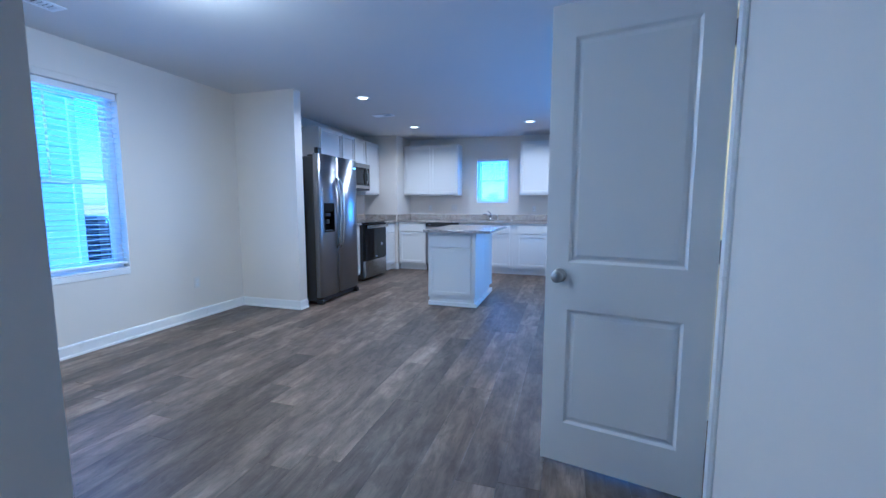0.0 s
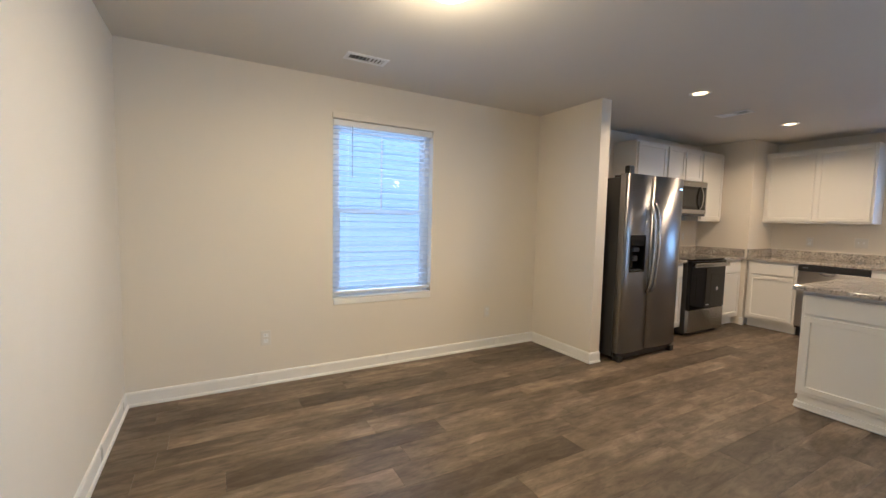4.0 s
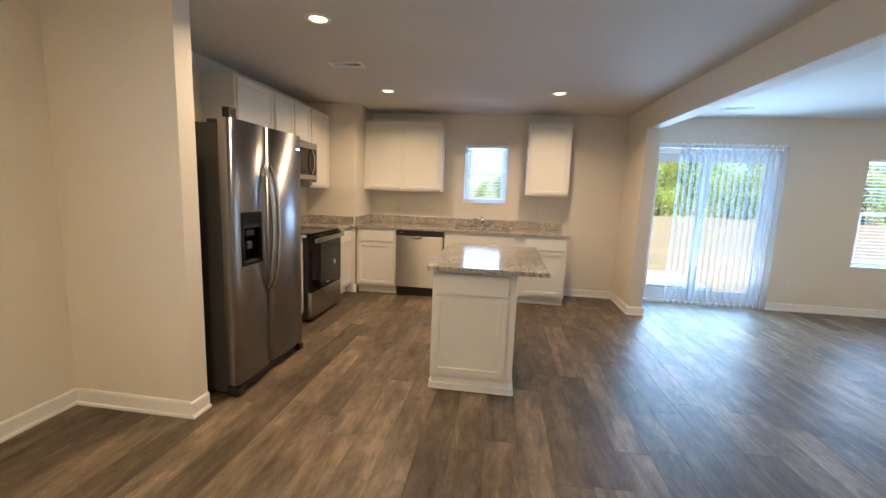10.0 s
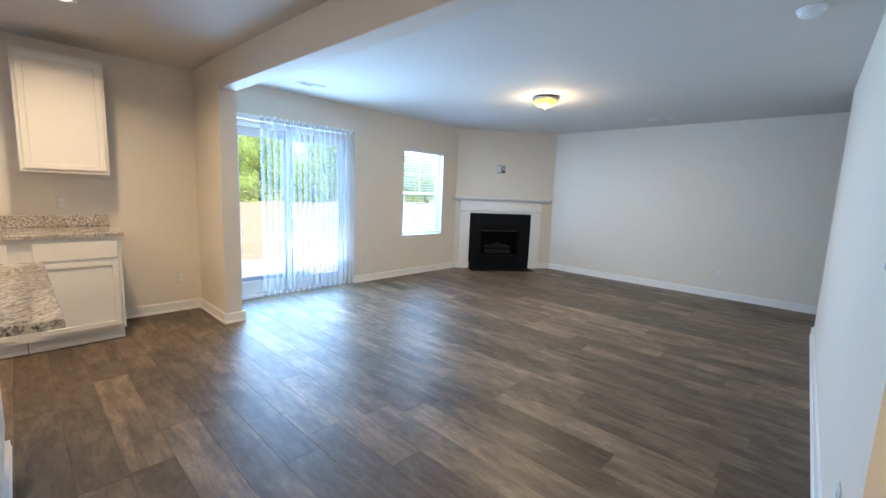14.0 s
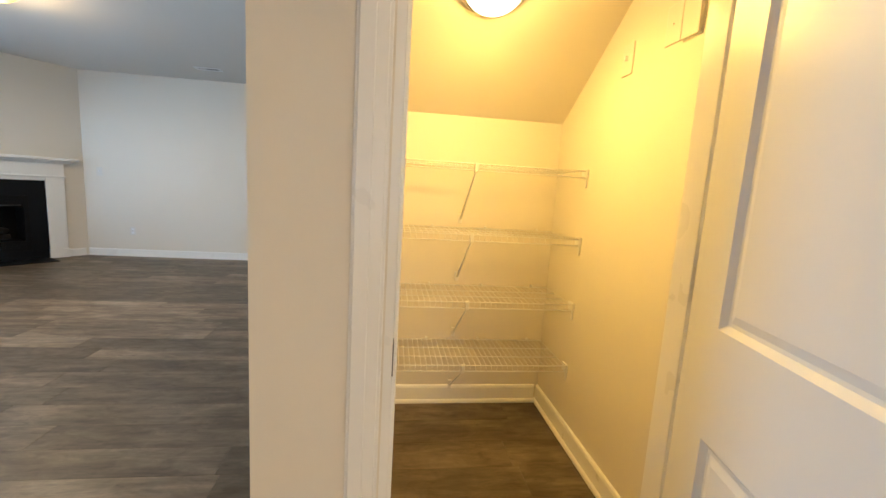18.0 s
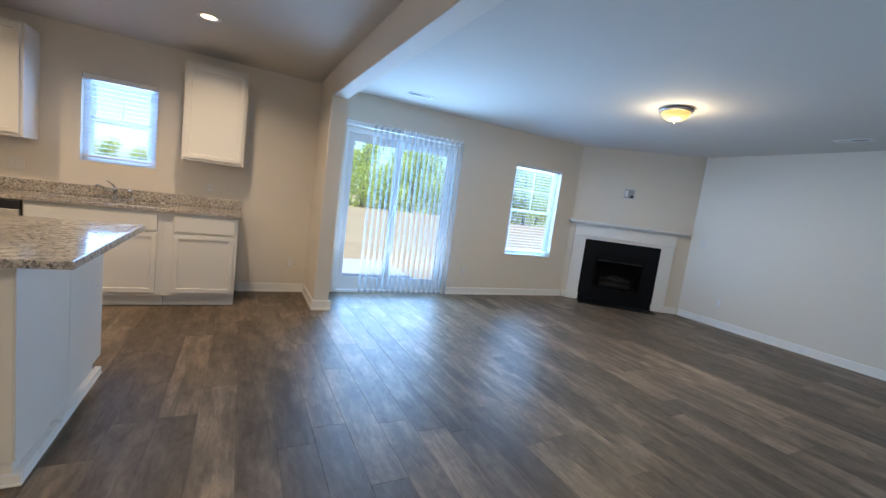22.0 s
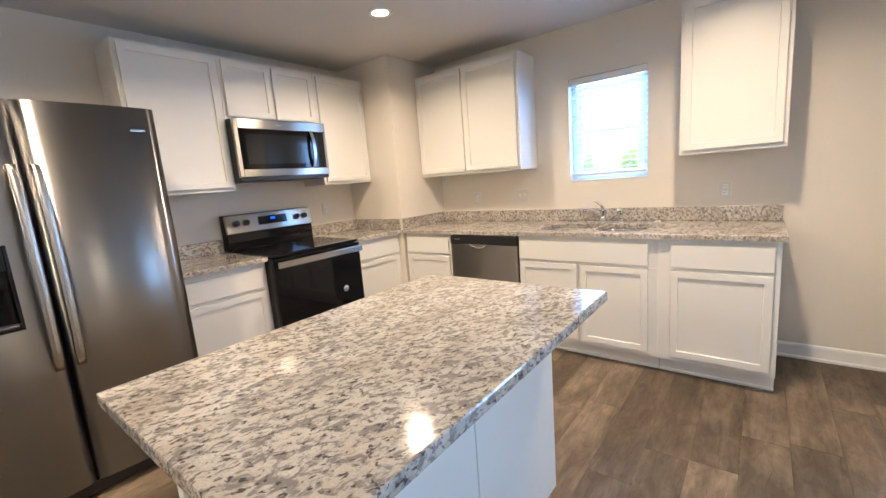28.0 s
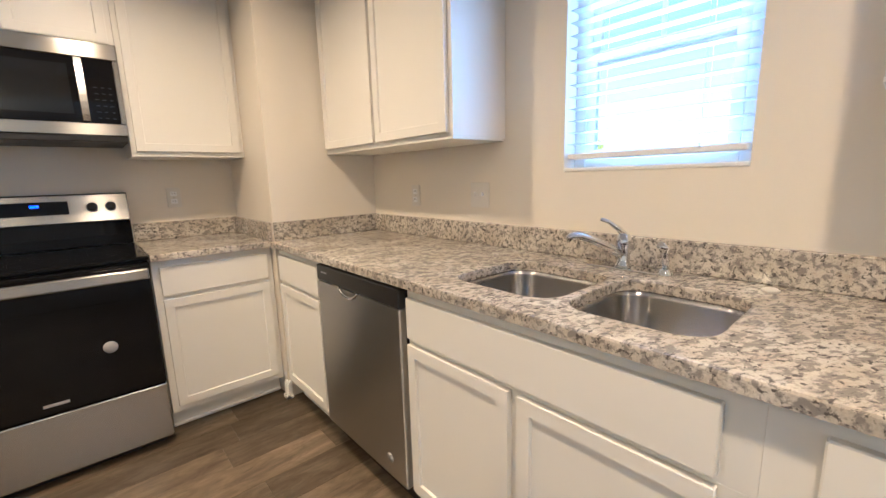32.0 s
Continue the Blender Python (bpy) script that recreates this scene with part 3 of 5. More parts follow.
# sliding glass door and its vertical blind
sm = pose(SLIDE[0], BACK, 0)
sw, sh = SLIDE[1] - SLIDE[0], SLIDE[3]
sd = thing("door_1", sm, "white vinyl sliding patio door with two glass panels", "sliding door", kind="structure")
bm = bmesh.new()
for q in ((0, 0.05, 0.0, sh), (sw - 0.05, sw, 0.0, sh), (0.05, sw - 0.05, sh - 0.05, sh)):
    box(bm, q[0], q[1], 0.02, 0.145, q[2], q[3], 0.003)
part("door_frame", bm, VINYL, sd)
part("threshold", one_box(0.05, sw - 0.05, 0.0, 0.145, -0.01, 0.03, 0.003), VINYL, sd)
for x0, x1, y in ((0.05, 0.735, 0.10), (0.665, sw - 0.05, 0.06)):
    bm = bmesh.new()
    s = 0.075
    for q in ((x0, x0 + s, 0.03, sh - 0.05), (x1 - s, x1, 0.03, sh - 0.05), (x0 + s, x1 - s, 0.03, 0.19), (x0 + s, x1 - s, sh - 0.07 - s, sh - 0.05)):
        box(bm, q[0], q[1], y - 0.017, y + 0.017, q[2], q[3], 0.003)
    panel = part("door_panel", bm, VINYL, sd)
    pane = part("pane", one_box(x0 + s - 0.004, x1 - s + 0.004, y - 0.003, y + 0.003, 0.186, sh - 0.066 - s), GLASS, panel)
    pane.visible_shadow = False
bm = one_box(0.688, 0.718, 0.005, 0.042, 0.95, 1.15, 0.006)
part("pull", bm, VINYL, sd)

vb = thing("vertical_blind", pose(4.50, BACK, 0), "white sheer vertical vane blind drawn partly across the patio door", "blind")
part("headrail", one_box(-0.05, 1.515, -0.062, -0.010, 2.048, 2.108, 0.005), VINYL, vb)
bm = bmesh.new()
N = 5
cols = []
for j in range(N):
    u = -0.044 + 0.088 * j / (N - 1)
    c = 0.006 * (1 - (u / 0.044) ** 2)
    cols.append([bm.verts.new((u, c, 0.03)), bm.verts.new((u, c, 2.082))])
for a, b in zip(cols, cols[1:]):
    f = bm.faces.new((a[0], b[0], b[1], a[1]))
    f.smooth = True
vane = finish("vane", bm, VANE)
clip = finish("vane_clip", one_box(-0.006, 0.006, -0.004, 0.004, 2.080, 2.112, 0.001), VINYL)
for k in range(17):
    s = new("vane", vane)
    s.parent = vb
    s.location = (0.285 + k * 0.0745, -0.108, 0)
    s.rotation_euler = (0, 0, radians(94 + random.uniform(-2.5, 2.5)))
    hook = new("vane_clip", clip)
    hook.parent = s


# ---------------------------------------------------------------- outside
bm = bmesh.new()
bmesh.ops.create_grid(bm, x_segments=60, y_segments=60, size=600)
for v in bm.verts:
    v.co.z = -0.32
structure("ground", bm, GROUND, "dry straw-coloured lawn", "ground")
structure("patio", one_box(3.2, 6.15, BACK + 0.16, BACK + 3.05, -0.30, -0.08, 0.01), CONCRETE, "pale concrete patio slab", "patio")


# ---------------------------------------------------------------- kitchen cabinets: x along the unit, front towards -y, z up
def carcass(ob, w, d, z0, z1, name="body"):
    return part(name, one_box(0, w, 0, d, z0, z1, 0.0006), CABINET, ob)


def base_cabinet(m, w, label, doors, drawer=True, depth=0.60, left=0.028, right=0.028, kick=True, gap=0.028, sink=False):
    ob = thing("base_cabinet", m, label, "cabinet", "kitchen base cabinets")
    if sink:
        carcass(ob, w, depth, 0.105, 0.690)
        bm = bmesh.new()
        box(bm, 0, w, 0, 0.018, 0.6905, 0.878)
        for x0, x1 in ((0, 0.018), (w - 0.018, w)):
            box(bm, x0, x1, 0.0185, depth, 0.6905, 0.878)
        part("face_frame", bm, CABINET, ob)
    else:
        carcass(ob, w, depth, 0.105, 0.878)
    if kick:
        part("toe_kick", one_box(0.002, w - 0.002, 0.072, 0.09, 0.0, 0.104, 0.001), CABINET, ob)
        bm = bmesh.new()
        box(bm, 0.002, w - 0.002, 0.060, 0.072, 0.0, 0.018, 0.004)
        part("shoe_strip", bm, TRIM, ob)
    if drawer:
        part("drawer_front", one_box(left, w - right, -0.02, -0.0005, 0.706, 0.846, 0.003), CABINET, ob)
    n = doors
    span = w - left - right - gap * (n - 1)
    for k in range(n):
        x = left + k * (span / n + gap)
        part("cabinet_door", inset_panel(x, x + span / n, 0.138, 0.686 if drawer else 0.846, -0.02, -0.0005), CABINET, ob)
    return ob


def wall_cabinet(m, w, z0, z1, label, doors, depth=0.305, left=0.022, right=0.022, gap=0.022):
    ob = thing("wall_cabinet", m, label, "cabinet", "kitchen wall cabinets")
    carcass(ob, w, depth, z0, z1)
    part("light_rail", one_box(-0.001, w + 0.001, -0.004, depth - 0.01, z0 - 0.012, z0 - 0.0005, 0.002), CABINET, ob)
    span = w - left - right - gap * (doors - 1)
    for k in range(doors):
        x = left + k * (span / doors + gap)
        part("cabinet_door", inset_panel(x, x + span / doors, z0 + 0.014, z1 - 0.024, -0.02, -0.0005), CABINET, ob)
    return ob


CAB = "white painted shaker base cabinet "
XF, YF = 0.61, 7.995      # face-frame planes of the two runs
base_cabinet(pose(XF, 6.085, 0, 0, 0, 90), 0.572, CAB + "between refrigerator and range", 1)
base_cabinet(pose(XF, 7.434, 0, 0, 0, 90), 0.546, CAB + "between range and corner chase", 1)
base_cabinet(pose(0.695, YF, 0), 0.528, CAB + "beside the dishwasher", 1)
base_cabinet(pose(1.852, YF, 0), 0.9468, CAB + "under the double sink", 2, left=0.012, right=0.055, sink=True)
base_cabinet(pose(2.799, YF, 0), 0.588, CAB + "at the end of the sink run", 1, left=0.07)
U0, U1 = 1.382, 2.288
UP = "white painted shaker wall cabinet "
UXF, UYF = 0.307, 8.328
wall_cabinet(pose(UXF, 6.105, 0, 0, 0, 90), 0.583, U0, U1, UP + "beside the microwave", 1)
wall_cabinet(pose(UXF, 6.690, 0, 0, 0, 90), 0.762, 1.874, U1, "short " + UP + "above the microwave", 2)
wall_cabinet(pose(UXF, 7.454, 0, 0, 0, 90), 0.530, U0, U1, UP + "against the corner chase", 1)
wall_cabinet(pose(0.672, UYF, 0), 1.063, U0, U1, "two-door " + UP + "on the wall beside the chase", 2)
wall_cabinet(pose(2.856, UYF, 0), 0.536, U0, U1, "single " + UP + "beside the sink window", 1)


# ---------------------------------------------------------------- stone tops
def rounded(cx0, cx1, cy0, cy1, r, n=5):
    pts = []
    for (x, y), a in (((cx1 - r, cy1 - r), 0), ((cx0 + r, cy1 - r), 90), ((cx0 + r, cy0 + r), 180), ((cx1 - r, cy0 + r), 270)):
        for k in range(n + 1):
            t = radians(a + 90 * k / n)
            pts.append((x + r * math.cos(t), y + r * math.sin(t)))
    return pts


def slab(outline, holes, z0, z1, edge=0.006):
    """A stone slab with cut-outs and an eased, slightly chipped edge."""
    bm = bmesh.new()
    edges = []
    for loop in (outline, *holes):
        vs = [bm.verts.new((x, y, z1)) for x, y in loop]
        edges += [bm.edges.new((a, b)) for a, b in zip(vs, vs[1:] + vs[:1])]
    bmesh.ops.triangle_fill(bm, edges=edges, use_beauty=True)
    top = list(bm.faces)
    ext = bmesh.ops.extrude_face_region(bm, geom=top)
    low = [g for g in ext["geom"] if isinstance(g, bmesh.types.BMVert)]
    for v in low:
        v.co.z = z0
    bmesh.ops.recalc_face_normals(bm, faces=bm.faces)
    rim = [e for e in bm.edges if len(e.link_faces) == 2 and e.verts[0].co.z > z0 + 0.001 and e.verts[1].co.z > z0 + 0.001 and abs(e.calc_face_angle(0)) > 1.0]
    bmesh.ops.bevel(bm, geom=rim, offset=edge, segments=2, profile=0.6, affect="EDGES")
    return bm


BOWL_L = (1.960, 2.335, 8.082, 8.440)
BOWL_R = (2.367, 2.695, 8.072, 8.440)


def bowl_outline(b, big=0.0):
    return rounded(b[0] - big, b[1] + big, b[2] - big, b[3] + big, 0.078 + big, 6)


C0, C1 = 0.880, 0.911
ct = thing("countertop", pose(0, 0, 0), "speckled cream and grey granite counter with a sink cut-out", "countertop")
part("slab", slab([(0.672, 7.962), (3.408, 7.962), (3.408, 8.633), (0.672, 8.633)], [bowl_outline(BOWL_L), bowl_outline(BOWL_R)], C0, C1), GRANITE, ct)
part("backsplash", one_box(0.694, 3.400, 8.612, 8.6335, C1 + 0.0005, 1.012, 0.003), GRANITE, ct)
part("backsplash", one_box(0.6715, 0.692, 7.985, 8.6335, C1 + 0.0005, 1.012, 0.003), GRANITE, ct)
for y0, y1, lab in ((6.078, 6.662, "between refrigerator and range"), (7.432, 7.983, "between range and chase")):
    ct = thing("countertop", pose(0, 0, 0), "short speckled granite counter " + lab, "countertop")
    part("slab", slab([(0.0015, y0), (0.650, y0), (0.650, y1), (0.0015, y1)], [], C0, C1), GRANITE, ct)
    part("backsplash", one_box(0.0015, 0.022, y0, y1, C1 + 0.0005, 1.012, 0.003), GRANITE, ct)
    if y1 > 7.5:
        part("backsplash", one_box(0.024, 0.650, 7.9625, 7.983, C1 + 0.0005, 1.012, 0.003), GRANITE, ct)

# sink
sink = thing("sink", pose(0, 0, 0), "undermount stainless steel double-bowl kitchen sink", "sink")
for b in (BOWL_L, BOWL_R):
    bm = bmesh.new()
    rings = []
    for grow, z in ((0.0145, 0.8785), (0.004, 0.8785), (0.004, 0.86), (-0.004, 0.76), (-0.030, 0.705), (-0.06, 0.700)):
        rings.append([bm.verts.new((x, y, z)) for x, y in bowl_outline(b, grow)])
    for u, w in zip(rings, rings[1:]):
        for k in range(len(u)):
            f = bm.faces.new((u[k], u[(k + 1) % len(u)], w[(k + 1) % len(u)], w[k]))
            f.smooth = True
    bm.faces.new(rings[-1])
    bl = part("bowl", bm, SINKSTEEL, sink)
    cx, cy = (b[0] + b[1]) / 2, (b[2] + b[3]) / 2 + 0.03
    bm = lathe(bmesh.new(), [(0.0, 0.7035), (0.02, 0.7035), (0.034, 0.706), (0.043, 0.705), (0.045, 0.7015)], (cx, cy, 0), 20)
    part("drain", bm, CHROME, bl, "round chrome strainer")

# faucet and side sprayer
fx, fy = 2.312, 8.535
fa = thing("faucet", pose(fx, fy, C1), "single-lever chrome kitchen faucet", "faucet")
part("escutcheon", one_box(-0.115, 0.125, -0.028, 0.028, 0.0, 0.010, 0.004, 2), CHROME, fa)
part("body", lathe(bmesh.new(), [(0.026, 0.010), (0.026, 0.018), (0.021, 0.026), (0.020, 0.075), (0.024, 0.084), (0.024, 0.10), (0.018, 0.118), (0.0, 0.124)]), CHROME, fa)
part("spout", tube(bmesh.new(), [(0, -0.012, 0.052), (-0.025, -0.045, 0.078), (-0.055, -0.085, 0.10), (-0.082, -0.122, 0.117), (-0.10, -0.148, 0.120), (-0.108, -0.160, 0.108)], [0.014, 0.0135, 0.013, 0.013, 0.013, 0.012], 12), CHROME, fa)
part("lever", tube(bmesh.new(), [(0, 0, 0.115), (-0.012, -0.012, 0.135), (-0.035, -0.034, 0.158), (-0.055, -0.052, 0.168)], [0.012, 0.010, 0.007, 0.006], 10), CHROME, fa)
sp = thing("side_sprayer", pose(2.445, 8.53, C1), "chrome side sprayer in the granite", "sprayer")
part("holder", lathe(bmesh.new(), [(0.024, 0.0), (0.024, 0.008), (0.016, 0.022), (0.013, 0.024)]), CHROME, sp)
part("spray_head", tube(bmesh.new(), [(0, 0, 0.022), (0, 0, 0.065), (-0.002, -0.004, 0.088), (-0.012, -0.022, 0.098)], [0.010, 0.012, 0.013, 0.012], 12), CHROME, sp)
solid("soap_button", lathe(bmesh.new(), [(0.020, C1 + 0.0005), (0.020, C1 + 0.006), (0.014, C1 + 0.010), (0.0, C1 + 0.011)], (2.70, 8.535, 0)), PLATE, "small round white cap on the granite", "cap")


# ---------------------------------------------------------------- island
isl = thing("kitchen_island", pose(2.118, 5.560, 0), "white painted shaker island cabinet under a granite top", "island")
IW, ID = 0.566, 1.055
part("body", one_box(0, IW, 0, ID, 0.105, 0.878, 0.0015), CABINET, isl)
part("toe_kick", one_box(0.006, IW - 0.012, 0.030, ID - 0.075, 0.0, 0.104), CABINET, isl)
part("drawer_front", one_box(0.020, IW - 0.045, -0.02, -0.0005, 0.702, 0.846, 0.003), CABINET, isl)
part("cabinet_door", inset_panel(0.020, IW - 0.045, 0.135, 0.684, -0.02, -0.0005), CABINET, isl)
part("side_panel", one_box(IW + 0.0005, IW + 0.007, 0.0, 0.528, 0.105, 0.878, 0.002), CABINET, isl)
part("side_panel", one_box(IW + 0.0005, IW + 0.007, 0.531, ID, 0.105, 0.878, 0.002), CABINET, isl)
for q in ((-0.002, IW + 0.020, 0.006, 0.030), (IW - 0.012, IW + 0.020, 0.0305, ID - 0.03), (-0.012, 0.0055, 0.0305, ID - 0.03)):
    bm = bmesh.new()
    box(bm, *q, 0.0, 0.046, 0.003)
    box(bm, q[0] - 0.004, q[1] + 0.004, q[2] - 0.004, q[3] + 0.004, 0.0, 0.014, 0.004)
    part("base_trim", bm, TRIM, isl)
it = thing("island_top", pose(0, 0, 0), "polished speckled granite island top with an overhang", "countertop")
part("slab", slab([(2.096, 5.436), (2.882, 5.436), (2.882, 6.660), (2.096, 6.660)], [], C0, C1), GRANITE, it)


# ---------------------------------------------------------------- refrigerator, x along its front, front towards -y
fr = thing("refrigerator", pose(0.86, 5.150, 0, 0, 0, 90), "stainless side-by-side refrigerator with dark sides", "refrigerator")
FW = 0.905
part("cabinet_shell", one_box(0.004, FW - 0.004, 0.012, 0.74, 0.035, 1.752, 0.006), DARKSIDE, fr)


def curved_door(x0, x1, z0, z1, bulge=0.018, thick=0.055, cut=None):
    """Door skin with a gently bowed front; cut: a rectangular recess."""
    bm = bmesh.new()
    N = 14
    xs = sorted(set([x0 + (x1 - x0) * k / N for k in range(N + 1)] + ([cut[0], cut[1]] if cut else [])))
    zs = sorted({z0, z1} | ({cut[2], cut[3]} if cut else set()))

    def fy(x):
        u = (x - (x0 + x1) / 2) / ((x1 - x0) / 2)
        return -thick - bulge * (1 - u * u) + (0.010 * max(0.0, abs(u) - 0.93) / 0.07)

    grid = [[bm.verts.new((x, fy(x), z)) for z in zs] for x in xs]
    for i in range(len(xs) - 1):
        for j in range(len(zs) - 1):
            xm, zm = (xs[i] + xs[i + 1]) / 2, (zs[j] + zs[j + 1]) / 2
            if cut and cut[0] < xm < cut[1] and cut[2] < zm < cut[3]:
                continue
            f = bm.faces.new((grid[i][j], grid[i + 1][j], grid[i + 1][j + 1], grid[i][j + 1]))
            f.smooth = True
    back = {}
    rim = [(i, 0) for i in range(len(xs))] + [(len(xs) - 1, j) for j in range(1, len(zs))] + [(i, len(zs) - 1) for i in range(len(xs) - 2, -1, -1)] + [(0, j) for j in range(len(zs) - 2, 0, -1)]
    for i, j in rim:
        back[(i, j)] = bm.verts.new((xs[i], 0.008, zs[j]))
    for a, b in zip(rim, rim[1:] + rim[:1]):
        bm.faces.new((grid[b[0]][b[1]], grid[a[0]][a[1]], back[a], back[b]))
    bm.faces.new([back[k] for k in rim])
    return bm


SPLIT = 0.405
CUT = (0.085, 0.300, 0.862, 1.212)
ld = part("freezer_door", curved_door(0.0, SPLIT - 0.004, 0.085, 1.782, cut=CUT), STEEL, fr)
rd = part("fridge_door", curved_door(SPLIT + 0.004, FW, 0.085, 1.782), STEEL, fr)
bm = bmesh.new()
fyd = -0.070
for q in ((CUT[0], CUT[0] + 0.012, CUT[2], CUT[3]), (CUT[1] - 0.012, CUT[1], CUT[2], CUT[3]), (CUT[0] + 0.012, CUT[1] - 0.012, CUT[2], CUT[2] + 0.014), (CUT[0] + 0.012, CUT[1] - 0.012, CUT[3] - 0.105, CUT[3])):
    box(bm, q[0], q[1], fyd - 0.006, -0.012, q[2], q[3], 0.002)
box(bm, CUT[0], CUT[1], -0.014, -0.009, CUT[2], CUT[3])
part("dispenser", bm, BLACKGLASS, ld, "black water and ice dispenser")
bm = bmesh.new()
box(bm, 0.150, 0.235, -0.060, -0.030, 1.055, 1.092, 0.004)
box(bm, 0.165, 0.220, -0.055, -0.030, 0.965, 1.015, 0.006)
part("paddle", bm, DARKSIDE, ld, "dark grey dispenser paddles")
part("drip_tray", one_box(CUT[0] + 0.014, CUT[1] - 0.014, -0.066, -0.016, CUT[2] + 0.015, CUT[2] + 0.022, 0.002), BLACKPLASTIC, ld)
for hx, dd in ((SPLIT - 0.036, ld), (SPLIT + 0.036, rd)):
    pts = []
    for k in range(17):
        u = k / 16
        pts.append((hx, -0.060 - 0.058 * math.sin(math.pi * u) ** 0.5 - 0.004, 0.65 + 0.875 * u))
    bm = bmesh.new()
    secs = []
    for x, y, z in pts:
        secs.append([bm.verts.new((x + sx * 0.0165, y + sy * 0.008, z)) for sx, sy in ((-1, 1), (1, 1), (1, -0.5), (0.6, -1), (-0.6, -1), (-1, -0.5))])
    for a, b in zip(secs, secs[1:]):
        for k in range(6):
            f = bm.faces.new((a[k], a[(k + 1) % 6], b[(k + 1) % 6], b[k]))
            f.smooth = k not in (0,)
    bm.faces.new(secs[0])
    bm.faces.new(secs[-1][::-1])
    part("handle", bm, STEEL_H, dd, "bowed stainless bar handle")
part("badge", one_box(FW - 0.115, FW - 0.055, -0.0715, -0.0665, 1.668, 1.680, 0.001), CHROME, rd)
part("kick_grille", one_box(0.02, FW - 0.02, -0.030, 0.012, 0.018, 0.078, 0.003), BLACKPLASTIC, fr)
for x in (0.012, FW - 0.072):
    part("foot_cover", one_box(x, x + 0.06, -0.062, 0.02, 0.0, 0.055, 0.008, 2), BLACKPLASTIC, fr)
for x0, x1 in ((0.02, 0.10), (FW - 0.10, FW - 0.02)):
    part("hinge_cover", one_box(x0, x1, -0.04, 0.10, 1.7525, 1.775 if x0 > 0.5 else 1.775, 0.006), BLACKPLASTIC, fr)
solid("router_box", one_box(0.72, 0.78, 5.37, 5.44, 1.7535, 1.885, 0.008, 2), BLACKPLASTIC, "small black box standing on the refrigerator", "box")


# ---------------------------------------------------------------- range, x along its front, front towards -y
rg = thing("range", pose(0.655, 6.668, 0, 0, 0, 90), "stainless freestanding electric range with a black glass top", "range")
RW = 0.757
part("body", one_box(0.004, RW - 0.004, 0.0, 0.62, 0.03, 0.895, 0.003), DARKSIDE, rg)
part("cooktop", one_box(0.0, RW, -0.028, 0.568, 0.8955, 0.916, 0.006, 2), BLACKGLASS, rg)
for x, y, r in ((0.2, 0.13, 0.105), (0.56, 0.13, 0.085), (0.2, 0.40, 0.08), (0.56, 0.40, 0.105)):
    bm = bmesh.new()
    inner, outer = ([bm.verts.new((x + q * math.cos(2 * math.pi * j / 40), y + q * math.sin(2 * math.pi * j / 40), 0.9164)) for j in range(40)] for q in (r - 0.0015, r + 0.0015))
    for j in range(40):
        bm.faces.new((inner[j - 1], outer[j - 1], outer[j], inner[j]))
    part("burner_ring", bm, RINGINK, rg)
od = part("oven_door", one_box(0.004, RW - 0.004, -0.048, -0.001, 0.318, 0.885, 0.006, 2), BLACKGLASS, rg)
part("door_band", one_box(0.003, RW - 0.003, -0.052, -0.0005, 0.815, 0.8905, 0.004), BLACKGLASS, od, "black glass band along the oven door's top")
bm = bmesh.new()
box(bm, 0.012, RW - 0.012, -0.098, -0.080, 0.824, 0.872, 0.007, 2)
part("handle", bm, STEEL_H, od, "flat stainless handle")
for x in (0.035, RW - 0.055):
    part("handle_post", one_box(x, x + 0.02, -0.082, -0.050, 0.838, 0.860, 0.002), STEEL_H, od)
part("window", one_box(0.12, RW - 0.12, -0.0495, -0.0475, 0.42, 0.74, 0.0008), BLACKGLASS, od)
part("sticker", lathe(bmesh.new(), [(0.0, -0.0500), (0.026, -0.0500), (0.026, -0.0482), (0.0, -0.0482)], (0.575, 0, 0.545), 24, "y"), GREYINK, od, "round grey paper sticker")
part("badge", one_box(RW / 2 - 0.04, RW / 2 + 0.04, -0.0495, -0.0478, 0.352, 0.364, 0.0006), GREYINK, od)
part("storage_drawer", one_box(0.004, RW - 0.004, -0.046, -0.001, 0.045, 0.312, 0.006, 2), STEEL_H, rg)
part("plinth", one_box(0.03, RW - 0.03, 0.02, 0.6, 0.0, 0.03), BLACKPLASTIC, rg)
# backguard: black riser, sloping stainless fascia
bg = part("backguard", one_box(0.0, RW, 0.604, 0.645, 0.9165, 1.192, 0.004), BLACKPLASTIC, rg)
fm = Matrix.Translation((0, 0.562, 1.046)) @ Matrix.Rotation(radians(-11), 4, "X")


def fascia(name, bm, material, label=""):
    bmesh.ops.transform(bm, matrix=fm, verts=bm.verts)
    return part(name, bm, material, bg, label)


fascia("fascia", one_box(0.003, RW - 0.003, -0.012, 0.010, 0.0, 0.142, 0.003), STEEL_H)
fascia("display", one_box(0.262, 0.512, -0.0145, -0.0122, 0.045, 0.112, 0.001), BLACKGLASS)
fascia("clock_digits", one_box(0.372, 0.405, -0.0155, -0.0147, 0.084, 0.096), DISPLAY, "small blue lit clock digits")
for kx in (0.082, 0.160, 0.604, 0.680):
    fascia("knob", lathe(bmesh.new(), [(0.024, -0.0122), (0.024, -0.020), (0.021, -0.036), (0.019, -0.039), (0.0, -0.0395)], (kx, 0, 0.076), 20, "y"), BLACKPLASTIC)
part("riser", one_box(0.004, RW - 0.004, 0.5695, 0.6035, 0.9165, 1.05, 0.004), BLACKGLASS, rg)


